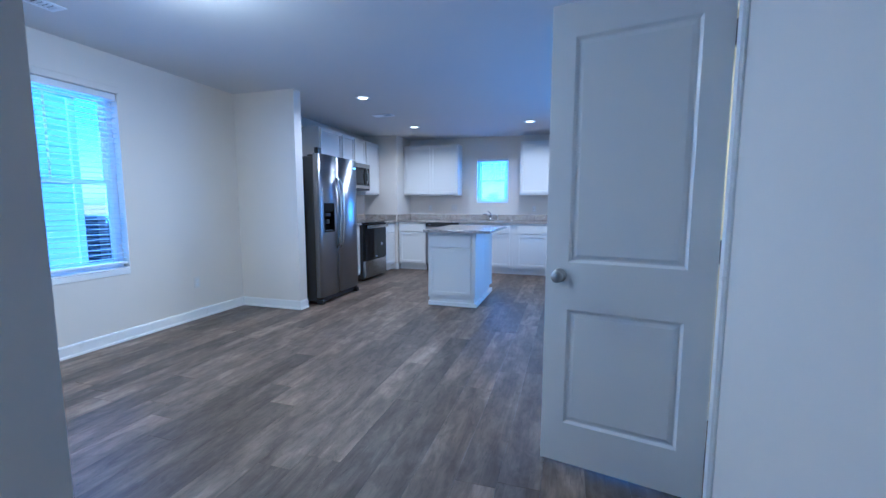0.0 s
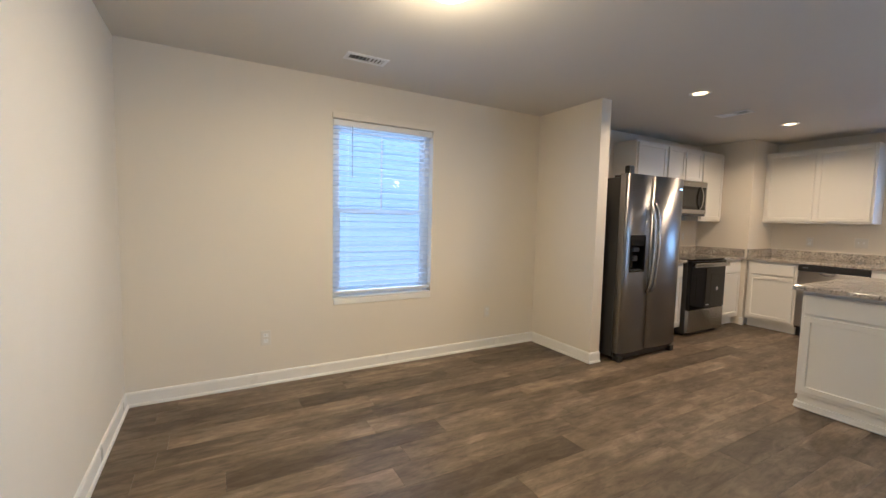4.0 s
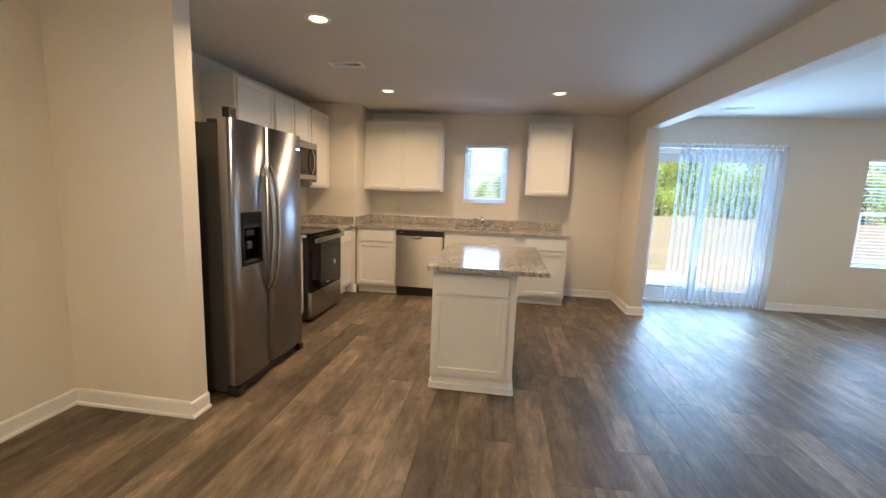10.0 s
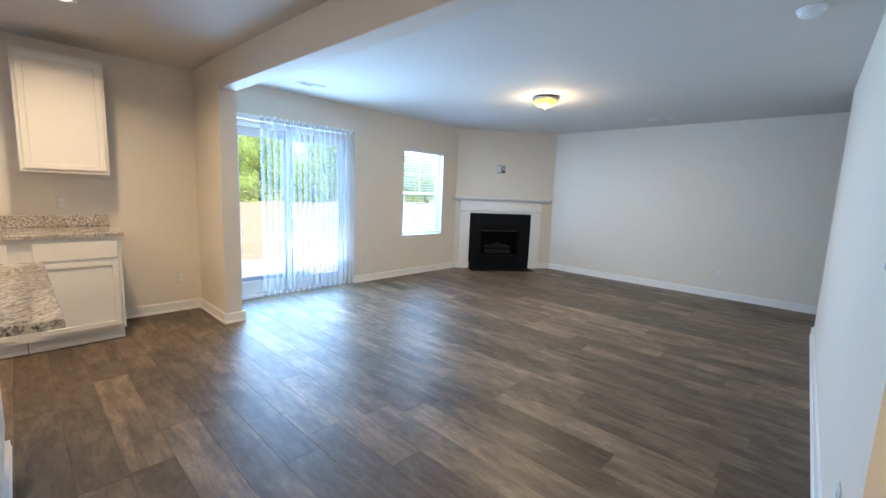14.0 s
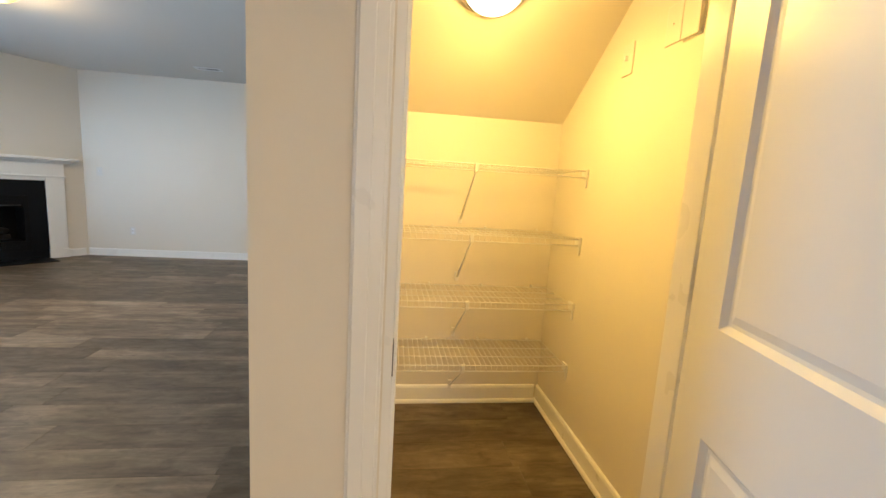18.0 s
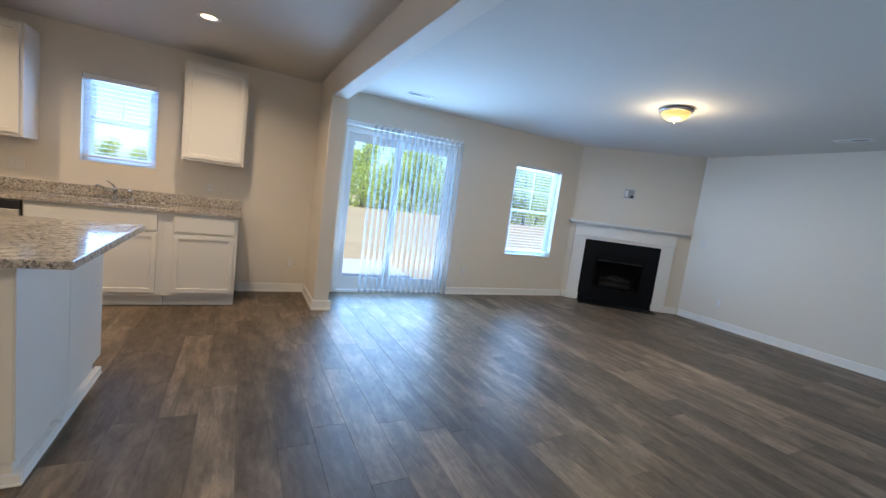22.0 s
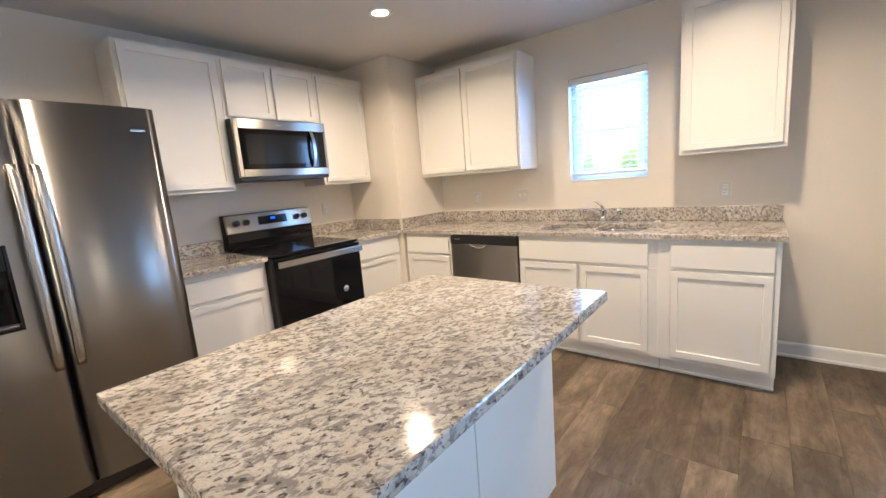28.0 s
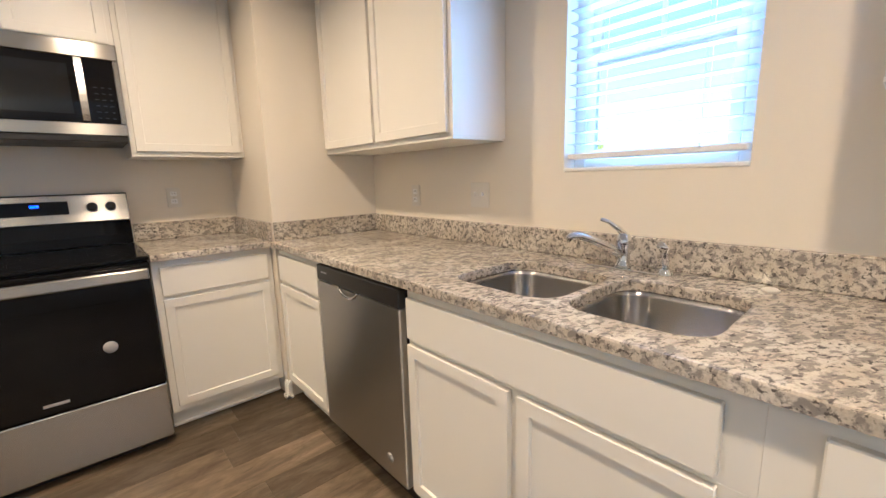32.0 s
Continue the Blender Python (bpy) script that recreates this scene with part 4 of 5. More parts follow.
# ---------------------------------------------------------------- microwave, front towards -y
mw = thing("microwave", pose(0.375, 6.690, 0, 0, 0, 90), "stainless over-range microwave with a black window", "microwave")
MW, M0, M1 = 0.758, 1.432, 1.868
part("shell", one_box(0.002, MW - 0.002, 0.0, 0.372, M0, M1, 0.003), DARKSIDE, mw)
bm = bmesh.new()
DR = 0.625
for q in ((0.0, 0.032, M0 + 0.028, M1 - 0.001), (0.032, MW, M1 - 0.070, M1 - 0.001), (0.032, MW, M0 + 0.028, M0 + 0.082), (MW - 0.022, MW, M0 + 0.082, M1 - 0.070)):
    box(bm, q[0], q[1], -0.026, -0.0005, q[2], q[3], 0.003)
part("front_frame", bm, STEEL_H, mw, "brushed stainless face frame")
part("door_glass", one_box(0.032, DR, -0.022, -0.001, M0 + 0.083, M1 - 0.071, 0.002), BLACKGLASS, mw)
part("window_mesh", one_box(0.075, DR - 0.05, -0.0235, -0.0222, M0 + 0.118, M1 - 0.105, 0.0005), MESHGLASS, mw)
part("control_panel", one_box(DR + 0.002, MW - 0.023, -0.022, -0.001, M0 + 0.083, M1 - 0.071, 0.002), BLACKGLASS, mw)
bm = bmesh.new()
for r in range(6):
    for c in range(3):
        box(bm, DR + 0.03 + c * 0.026, DR + 0.043 + c * 0.026, -0.0228, -0.0221, M0 + 0.105 + r * 0.027, M0 + 0.108 + r * 0.027)
tagged(part("key_marks", bm, BLACKPLASTIC, mw), kind="stuff")
hp = [(DR - 0.012, -0.026 - 0.034 * math.sin(math.pi * k / 10) ** 0.6, M0 + 0.09 + (M1 - M0 - 0.165) * k / 10) for k in range(11)]
bm = bmesh.new()
secs = [[bm.verts.new((x + sx * 0.013, y + sy * 0.006, z)) for sx, sy in ((-1, 1), (1, 1), (1, -1), (-1, -1))] for x, y, z in hp]
for a, b in zip(secs, secs[1:]):
    for k in range(4):
        bm.faces.new((a[k], a[(k + 1) % 4], b[(k + 1) % 4], b[k]))
bm.faces.new(secs[0])
bm.faces.new(secs[-1][::-1])
part("handle", bm, STEEL_H, mw, "curved stainless handle")
part("vent_grille", one_box(0.004, MW - 0.004, -0.020, -0.0005, M0, M0 + 0.027, 0.003), BLACKPLASTIC, mw)
part("badge", one_box(MW / 2 - 0.06, MW / 2 - 0.01, -0.0268, -0.0258, M1 - 0.040, M1 - 0.032), GREYINK, mw)


# ---------------------------------------------------------------- dishwasher
dwm = thing("dishwasher", pose(1.226, YF, 0), "stainless dishwasher with a black control strip", "dishwasher")
DW = 0.622
part("tub", one_box(0.004, DW - 0.004, 0.0, 0.57, 0.105, 0.872), DARKSIDE, dwm)
part("front_panel", one_box(0.004, DW - 0.004, -0.030, -0.0005, 0.128, 0.800, 0.006, 2), PANELSTEEL, dwm)
part("control_strip", one_box(0.004, DW - 0.004, -0.032, -0.0005, 0.8015, 0.870, 0.004), BLACKPLASTIC, dwm)
part("handle_pocket", one_box(0.212, 0.343, -0.0325, -0.0302, 0.778, 0.8005, 0.001), PANELSTEEL, dwm, "shallow steel finger pocket")
bm = bmesh.new()
arc = [(0.200 + 0.155 * k / 12, -0.034, 0.806 - 0.034 * math.sin(math.pi * k / 12) ** 0.55) for k in range(13)]
tube(bm, arc, 0.0065, 8)
part("latch_lip", bm, CHROME, dwm, "bright chrome latch lip")
part("display_mark", one_box(0.045, 0.10, -0.0327, -0.0321, 0.838, 0.844), GREYINK, dwm)
part("kick_plate", one_box(0.006, DW - 0.006, 0.05, 0.07, 0.0, 0.104, 0.002), BLACKPLASTIC, dwm)
part("sticker", lathe(bmesh.new(), [(0.0, -0.0312), (0.020, -0.0312), (0.020, -0.0302), (0.0, -0.0302)], (0.515, 0, 0.205), 20, "y"), GREYINK, dwm)


# ---------------------------------------------------------------- fireplace across the corner (x along the wall, room at -y)
fpm = FP_M @ pose(FPX, 0, 0)
fp = thing("fireplace", fpm, "corner gas fireplace with black slate surround and white mantel", "fireplace")
BW, BH = 0.566, 0.990
bm = bmesh.new()
for q in ((-BW, -0.40, 0.0, BH), (0.40, BW, 0.0, BH), (-0.40, 0.40, 0.80, BH), (-0.40, 0.40, 0.0, 0.12)):
    box(bm, q[0], q[1], -0.030, -0.001, q[2], q[3], 0.001)
part("surround", bm, SLATE, fp, "black slate surround")
for k in range(3):
    x0 = -BW + 2 * BW * k / 3
    part("hearth_tile", one_box(x0 + 0.001, x0 + 2 * BW / 3 - 0.001, -0.34, -0.0305, -0.004, 0.008, 0.002), SLATE, fp)
bm = bmesh.new()
for q in ((-0.40, -0.35, 0.12, 0.80), (0.35, 0.40, 0.12, 0.80), (-0.35, 0.35, 0.66, 0.80), (-0.35, 0.35, 0.12, 0.24)):
    box(bm, q[0], q[1], -0.034, 0.02, q[2], q[3], 0.002)
ins = part("firebox_frame", bm, FIREBOX, fp, "matt black steel insert frame")
part("hood", one_box(-0.33, 0.33, -0.046, -0.0345, 0.672, 0.690, 0.006), BLACKPLASTIC, ins, "dark metal hood lip")
for z in (0.715, 0.735, 0.755, 0.155, 0.175, 0.195):
    part("louvre", one_box(-0.31, 0.31, -0.038, -0.0335, z - 0.004, z + 0.004), FIREBOX, ins)
bm = bmesh.new()
for q in ((-0.35, 0.35, 0.30, 0.31, 0.24, 0.66), (-0.36, -0.35, 0.02, 0.31, 0.24, 0.66), (0.35, 0.36, 0.02, 0.31, 0.24, 0.66), (-0.35, 0.35, 0.02, 0.31, 0.23, 0.24), (-0.35, 0.35, 0.02, 0.31, 0.66, 0.67)):
    box(bm, q[0], q[1], q[2], q[3], q[4], q[5])
part("firebox", bm, FIREBOX, fp)
for pts, r in (([(-0.24, 0.10, 0.285), (0.0, 0.07, 0.295), (0.24, 0.11, 0.285)], 0.045), ([(-0.23, 0.16, 0.36), (0.05, 0.07, 0.375), (0.20, 0.05, 0.36)], 0.036), ([(0.24, 0.18, 0.35), (0.0, 0.11, 0.42), (-0.14, 0.06, 0.39)], 0.032)):
    part("log", tube(bmesh.new(), pts, [r, r * 1.1, r * 0.85], 9), LOGS, fp, "charred ceramic log")
for s in (-1, 1):
    x0, x1 = sorted((s * (BW + 0.002), s * (BW + 0.185)))
    bm = bmesh.new()
    box(bm, x0, x1, -0.045, -0.001, 0.0, BH + 0.05, 0.003)
    box(bm, x0 - 0.008, x1 + 0.008, -0.058, -0.001, 0.0, 0.115, 0.004)
    part("pilaster", bm, TRIM, fp, "white painted pilaster")
bm = bmesh.new()
box(bm, -BW - 0.185, BW + 0.185, -0.050, -0.001, BH + 0.0505, 1.215, 0.003)
box(bm, -BW, BW, -0.046, -0.001, BH + 0.002, BH + 0.05, 0.002)
box(bm, -BW - 0.195, BW + 0.195, -0.075, -0.0005, BH + 0.045, BH + 0.068, 0.004)
part("frieze", bm, TRIM, fp, "white painted frieze board")
bm = bmesh.new()
for z0, z1, out in ((1.2155, 1.232, 0.085), (1.232, 1.248, 0.115), (1.248, 1.282, 0.175)):
    box(bm, -BW - 0.205 - out * 0.6, BW + 0.205 + out * 0.6, -out, -0.001, z0, z1, 0.004)
part("mantel_shelf", bm, TRIM, fp, "white painted mantel shelf")
bm = bmesh.new()
for q in ((-0.095, -0.070, 1.685, 1.865), (0.070, 0.095, 1.685, 1.865), (-0.070, 0.070, 1.685, 1.708), (-0.070, 0.070, 1.842, 1.865)):
    box(bm, q[0], q[1], -0.007, -0.001, q[2], q[3], 0.002)
tb = solid("media_box", bm, PLATE, "recessed white media outlet box above the mantel", "wall plate")
tb.matrix_world = fpm @ pose(-0.03, 0, 0)
part("inner_box", one_box(-0.070, 0.070, -0.003, -0.001, 1.708, 1.842), GREYINK, tb, "grey recessed back panel")
part("receptacle", one_box(-0.062, -0.022, -0.0085, -0.0032, 1.725, 1.825, 0.002), VINYL, tb)
part("cable_stub", one_box(0.012, 0.058, -0.040, -0.0032, 1.712, 1.752, 0.004), BLACKPLASTIC, tb)


# ---------------------------------------------------------------- pantry door, casing and shelves
def casing(name, y0, y1, z1, xf, out):
    """Stepped door casing on the wall face x = xf; out: -1 or 1 away from the wall."""
    bm = bmesh.new()
    W = 0.062
    steps = ((0.0, W, 0.010), (0.006, W - 0.004, 0.014), (0.028, W - 0.006, 0.018))
    for a, b, d in steps:
        for ya, yb in ((y1 + 0.004 + a, y1 + 0.004 + b), (y0 - 0.004 - b, y0 - 0.004 - a)):
            box(bm, *sorted((xf, xf + out * d)), ya, yb, 0.0, z1 + 0.004 + a, 0.0015)
        box(bm, *sorted((xf, xf + out * d)), y0 - 0.004 - b, y1 + 0.004 + b, z1 + 0.004 + a, z1 + 0.004 + b, 0.0015)
    return structure(name, bm, TRIM, "white painted stepped door casing", "casing")


casing("trim", PDOOR[0], PDOOR[1], PDOOR[3], PW, -1)
bm = bmesh.new()
for y0, y1 in ((PDOOR[0], PDOOR[0] + 0.016), (PDOOR[1] - 0.016, PDOOR[1])):
    box(bm, PW - 0.002, PW + 0.117, y0, y1, 0.0, PDOOR[3] - 0.016)
box(bm, PW - 0.002, PW + 0.117, PDOOR[0], PDOOR[1], PDOOR[3] - 0.016, PDOOR[3])
for y0, y1 in ((PDOOR[0] + 0.016, PDOOR[0] + 0.026), (PDOOR[1] - 0.026, PDOOR[1] - 0.016)):
    box(bm, PW + 0.042, PW + 0.075, y0, y1, 0.0, PDOOR[3] - 0.026, 0.002)
box(bm, PW + 0.042, PW + 0.075, PDOOR[0] + 0.016, PDOOR[1] - 0.016, PDOOR[3] - 0.026, PDOOR[3] - 0.016, 0.002)
jamb = structure("door_jamb", bm, TRIM, "white painted pantry door jamb", "jamb")
bm = one_box(PW + 0.006, PW + 0.036, PDOOR[1] - 0.0185, PDOOR[1] - 0.0162, 0.805, 0.872, 0.001)
part("strike_plate", bm, BRONZE, jamb, "dark metal strike plate")

DOOR_OPEN = 78.5
DW2 = PDOOR[1] - PDOOR[0] - 0.020
pd = thing("door_2", pose(PW - 0.008, PDOOR[0] + 0.0195, 0, 0, 0, 90 + DOOR_OPEN), "open white two-panel moulded pantry door", "door", kind="structure")
# local x: from hinge to latch; the door's thickness lies towards -y (pantry face at -y when shut)
TH = 0.035


def moulded_leaf():
    bm = one_box(0, DW2, -TH, 0, 0.012, 2.022, 0.0015)
    for side in (1, -1):
        f = max((q for q in bm.faces if q.normal.y * side > 0.9), key=lambda q: q.calc_area())
        y = 0.0 if side > 0 else -TH
        bmesh.ops.delete(bm, geom=[f], context="FACES_ONLY")
        xs = [0.0015, 0.098, DW2 - 0.098, DW2 - 0.0015]
        zs = [0.0135, 0.205, 0.735, 0.945, 1.885, 2.0205]
        g = [[bm.verts.new((x, y, z)) for z in zs] for x in xs]
        for i in range(3):
            for j in range(5):
                q = bm.faces.new((g[i][j], g[i + 1][j], g[i + 1][j + 1], g[i][j + 1]))
                q.normal_update()
                if q.normal.y * side < 0:
                    q.normal_flip()
                if i == 1 and j in (1, 3):
                    bmesh.ops.inset_individual(bm, faces=[q], thickness=0.016, depth=-0.009)
                    bmesh.ops.inset_individual(bm, faces=[q], thickness=0.010, depth=0.0)
                    bmesh.ops.inset_individual(bm, faces=[q], thickness=0.022, depth=0.005)
    bmesh.ops.remove_doubles(bm, verts=bm.verts, dist=0.0004)
    return bm


part("leaf", moulded_leaf(), DOORPAINT, pd)
for side in (1, -1):
    y0 = 0.0 if side > 0 else -TH
    bm = lathe(bmesh.new(), [(0.031, 0.0), (0.031, side * 0.004), (0.026, side * 0.008), (0.011, side * 0.012), (0.011, side * 0.032), (0.020, side * 0.038), (0.027, side * 0.050), (0.025, side * 0.062), (0.014, side * 0.068), (0.0, side * 0.069)], (DW2 - 0.062, y0, 0.885), 24, "y")
    part("knob", bm, NICKEL, pd, "round satin nickel knob")
part("latch_plate", one_box(DW2 - 0.0003, DW2 + 0.0012, -TH + 0.006, -0.006, 0.855, 0.915), NICKEL, pd)
for z in (0.20, 1.02, 1.80):
    bm = bmesh.new()
    tube(bm, [(-0.008, 0.004, z - 0.045), (-0.008, 0.004, z + 0.045)], 0.0068, 10)
    box(bm, -0.007, 0.001, -0.028, 0.002, z - 0.044, z + 0.044)
    part("hinge", bm, BRONZE, pd, "dark metal butt hinge")


def wire_shelf(z, y0=2.552, y1=3.556, x0=5.275, x1=5.612):
    ob = thing("wire_shelf", pose(0, 0, z), "white coated wire pantry shelf on braces", "shelf", "pantry shelves")
    bm = bmesh.new()
    for x, dz in ((x1 - 0.004, 0.0), (x0 + 0.11, -0.003), (x0 + 0.22, -0.003), (x0, 0.0), (x0, -0.028)):
        tube(bm, [(x, y0, dz), (x, y1, dz)], 0.0030, 6)
    part("rail", bm, SHELFWIRE, ob)
    bm = tube(bmesh.new(), [(x1 - 0.004, 0, 0.003), (x0 - 0.001, 0, 0.003), (x0 - 0.0025, 0, -0.028)], 0.0013, 4)
    me = finish("deck_wire", bm, SHELFWIRE)
    n = int((y1 - y0) / 0.0255)
    for k in range(n + 1):
        o = new("deck_wire", me)
        o.parent = ob
        o.location = (0, y0 + 0.006 + (y1 - y0 - 0.012) * k / n, 0)
    yb = 3.05
    bm = bmesh.new()
    box(bm, x1 - 0.006, x1 + 0.0075, yb - 0.010, yb + 0.010, -0.285, -0.235, 0.002)
    tube(bm, [(x0 + 0.002, yb, -0.030), (x1 - 0.004, yb, -0.262)], 0.0052, 6)
    box(bm, x0 - 0.006, x0 + 0.012, yb - 0.008, yb + 0.008, -0.036, 0.004, 0.002)
    part("brace", bm, SHELFWIRE, ob)
    for y, s in ((y0, -1), (y1, 1)):
        bm = bmesh.new()
        box(bm, x0 - 0.010, x0 + 0.040, *sorted((y, y + s * 0.0105)), -0.032, 0.008, 0.002)
        box(bm, x0 - 0.004, x0 + 0.010, *sorted((y + s * 0.004, y + s * 0.0105)), -0.075, -0.032, 0.002)
        part("end_bracket", bm, SHELFWIRE, ob)
    for k in range(4):
        y = y0 + 0.08 + k * (y1 - y0 - 0.16) / 3
        part("wall_clip", one_box(x1 - 0.010, x1 + 0.0075, y - 0.006, y + 0.006, -0.004, 0.012, 0.002), SHELFWIRE, ob)
    return ob


for z in (0.365, 0.668, 0.976, 1.284):
    wire_shelf(z)


# ---------------------------------------------------------------- lamps and ceiling fittings
for cx, cy in CANS:
    ob = thing("recessed_light", pose(cx, cy, H), "lit recessed ceiling light with a white trim ring", "ceiling light", "kitchen recessed lights")
    part("trim_ring", lathe(bmesh.new(), [(0.056, -0.001), (0.058, -0.005), (0.072, -0.008), (0.084, -0.004), (0.085, -0.0005)], sides=32), VINYL, ob)
    part("lens", lathe(bmesh.new(), [(0.0, -0.0025), (0.055, -0.0025), (0.055, -0.0008), (0.0, -0.0008)], sides=32), LENS, ob)


def flush_lamp(m, bowl, label, r=0.138):
    ob = thing("ceiling_lamp", m, label, "ceiling light")
    part("pan", lathe(bmesh.new(), [(r - 0.03, -0.0005), (r + 0.006, -0.012), (r + 0.008, -0.030), (r - 0.004, -0.038), (r - 0.02, -0.036)], sides=36), NICKEL, ob, "brushed nickel rim")
    prof = [(r - 0.010, -0.036)] + [((r - 0.010) * math.cos(a), -0.036 - 0.080 * math.sin(a)) for a in [radians(12 * k) for k in range(1, 8)]] + [(0.0, -0.116)]
    b = part("bowl", lathe(bmesh.new(), prof, sides=36), bowl, ob, "lit frosted glass bowl")
    b.visible_shadow = False
    part("finial", lathe(bmesh.new(), [(0.0, -0.136), (0.008, -0.132), (0.010, -0.124), (0.006, -0.116), (0.0, -0.1155)], sides=14), NICKEL, ob)
    return ob


for cx, cy, where in FLUSH:
    flush_lamp(pose(cx, cy, H), AMBERBOWL if where == "living" else BOWL, f"lit frosted glass flush lamp on the {where} ceiling")
flush_lamp(pose(5.045, 3.08, 1.918, 0, 33.5, 0), PANTRYBOWL, "lit frosted glass lamp on the sloping pantry ceiling", 0.122)


def ceiling_vent(x, y, w, d, label, dark=True):
    ob = thing("ceiling_vent", pose(x, y, H), label, "vent", "ceiling vents")
    bm = bmesh.new()
    f = 0.028
    for q in ((-w / 2, w / 2, -d / 2, -d / 2 + f), (-w / 2, w / 2, d / 2 - f, d / 2), (-w / 2, -w / 2 + f, -d / 2 + f, d / 2 - f), (w / 2 - f, w / 2, -d / 2 + f, d / 2 - f)):
        box(bm, *q, -0.008, -0.0005, 0.002)
    part("frame", bm, VINYL, ob)
    # dark sheet colours in the shade of the duct, which isn't built
    part("duct_shade", one_box(-w / 2 + f, w / 2 - f, -d / 2 + f, d / 2 - f, -0.0018, -0.0006), DARKSIDE, ob)
    n = 9
    long_x = w > d
    L = (w if long_x else d) - 2 * f
    for k in range(n):
        c = -L / 2 + L * (k + 0.5) / n
        bm = bmesh.new()
        if long_x:
            box(bm, c - 0.001, c + 0.001, -d / 2 + f, d / 2 - f, -0.010, 0.010)
            bmesh.ops.rotate(bm, verts=bm.verts, cent=(c, 0, -0.004), matrix=Matrix.Rotation(radians(38 if c < 0 else -38), 3, "Y"))
        else:
            box(bm, -w / 2 + f, w / 2 - f, c - 0.001, c + 0.001, -0.010, 0.010)
            bmesh.ops.rotate(bm, verts=bm.verts, cent=(0, c, -0.004), matrix=Matrix.Rotation(radians(-38 if c < 0 else 38), 3, "X"))
        bmesh.ops.translate(bm, verts=bm.verts, vec=(0, 0, -0.002))
        part("slat", bm, VINYL, ob)
    return ob


ceiling_vent(0.515, 2.802, 0.135, 0.30, "white ceiling register above the dining window")
ceiling_vent(1.165, 6.40, 0.30, 0.15, "white ceiling register in the kitchen")
ceiling_vent(5.13, 8.08, 0.30, 0.135, "white ceiling register by the patio door")
ceiling_vent(8.98, 5.66, 0.135, 0.30, "white ceiling register in the living room")
sm = thing("smoke_detector", pose(6.0, 4.02, H), "round white smoke detector on the ceiling", "smoke detector")
part("base", lathe(bmesh.new(), [(0.07, -0.0005), (0.07, -0.010), (0.0, -0.011)], sides=28), VINYL, sm)
part("cover", lathe(bmesh.new(), [(0.062, -0.0105), (0.060, -0.028), (0.048, -0.038), (0.0, -0.040)], sides=28), VINYL, sm)


# ---------------------------------------------------------------- outlets and switches (plate in x-z, room at -y)
def outlet(m, label="white duplex wall outlet"):
    ob = thing("outlet", m, label, "outlet", "wall outlets")
    part("plate", one_box(-0.036, 0.036, -0.006, -0.0008, -0.058, 0.058, 0.003, 2), PLATE, ob)
    for z in (-0.022, 0.022):
        r = part("receptacle", one_box(-0.017, 0.017, -0.0082, -0.0062, z - 0.014, z + 0.014, 0.002), VINYL, ob)
        bm = bmesh.new()
        for x in (-0.006, 0.006):
            box(bm, x - 0.001, x + 0.001, -0.0088, -0.0080, z - 0.003, z + 0.006)
        part("slot", bm, BLACKPLASTIC, r)
    part("screw", lathe(bmesh.new(), [(0.0, -0.0072), (0.003, -0.0070), (0.003, -0.0062)], (0, 0, 0), 8, "y"), NICKEL, ob)
    return ob


def switch(m, gangs=1, label="white toggle light switch plate"):
    ob = thing("light_switch", m, label, "switch", "wall switches")
    w = 0.036 + 0.023 * (gangs - 1)
    part("plate", one_box(-w, w, -0.006, -0.0008, -0.058, 0.058, 0.003, 2), PLATE, ob)
    for g in range(gangs):
        x = (g - (gangs - 1) / 2) * 0.046
        part("toggle", one_box(x - 0.005, x + 0.005, -0.018, -0.0062, -0.004, 0.014, 0.002), VINYL, ob)
    return ob


L_ = lambda y, z: pose(0, y, z, 0, 0, 90)          # on the left wall
B_ = lambda x, z: pose(x, BACK, z)                 # on the back wall
R_ = lambda y, z: pose(RIGHT, y, z, 0, 0, -90)     # on the living room's far wall
for m in (L_(2.183, 0.37), L_(4.28, 0.385), L_(7.651, 1.15), L_(6.318, 1.155), B_(3.09, 1.122), B_(1.094, 1.13), B_(3.953, 0.352), B_(6.31, 0.34), R_(4.86, 0.35), R_(6.95, 0.355)):
    outlet(m)
outlet(pose(4.62, LR_NEAR + 0.0125, 0.36, 0, 0, 180 + SIDE_TURN))
switch(B_(1.582, 1.14), 2, "white double light switch plate over the counter")
switch(R_(7.33, 1.145))
switch(pose(4.42, LR_NEAR + 0.006, 1.17, 0, 0, 180 + SIDE_TURN), 2, "white double light switch plate by the pantry corner")
switch(pose(5.045, 2.54, 1.69, 0, 0, 180), 1, "white switch plate inside the pantry")
bp = thing("blank_plate", pose(4.793, 2.54, 1.725, 0, 0, 180), "blank white wall plate inside the pantry", "wall plate")
part("plate", one_box(-0.038, 0.038, -0.006, -0.0008, -0.062, 0.062, 0.003, 2), PLATE, bp)
part("screw", lathe(bmesh.new(), [(0.0, -0.0072), (0.003, -0.0070), (0.003, -0.0062)], (0, 0, 0), 8, "y"), BRONZE, bp)
cb = thing("chime_box", pose(4.703, 2.54, 1.717, 0, 0, 180), "small white plastic box on the pantry wall", "wall box")
part("cover", one_box(-0.038, 0.038, -0.015, -0.004, -0.060, 0.060, 0.003, 2), PLATE, cb)
part("back_plate", one_box(-0.041, 0.041, -0.004, -0.0008, -0.064, 0.064, 0.001), PLATE, cb)


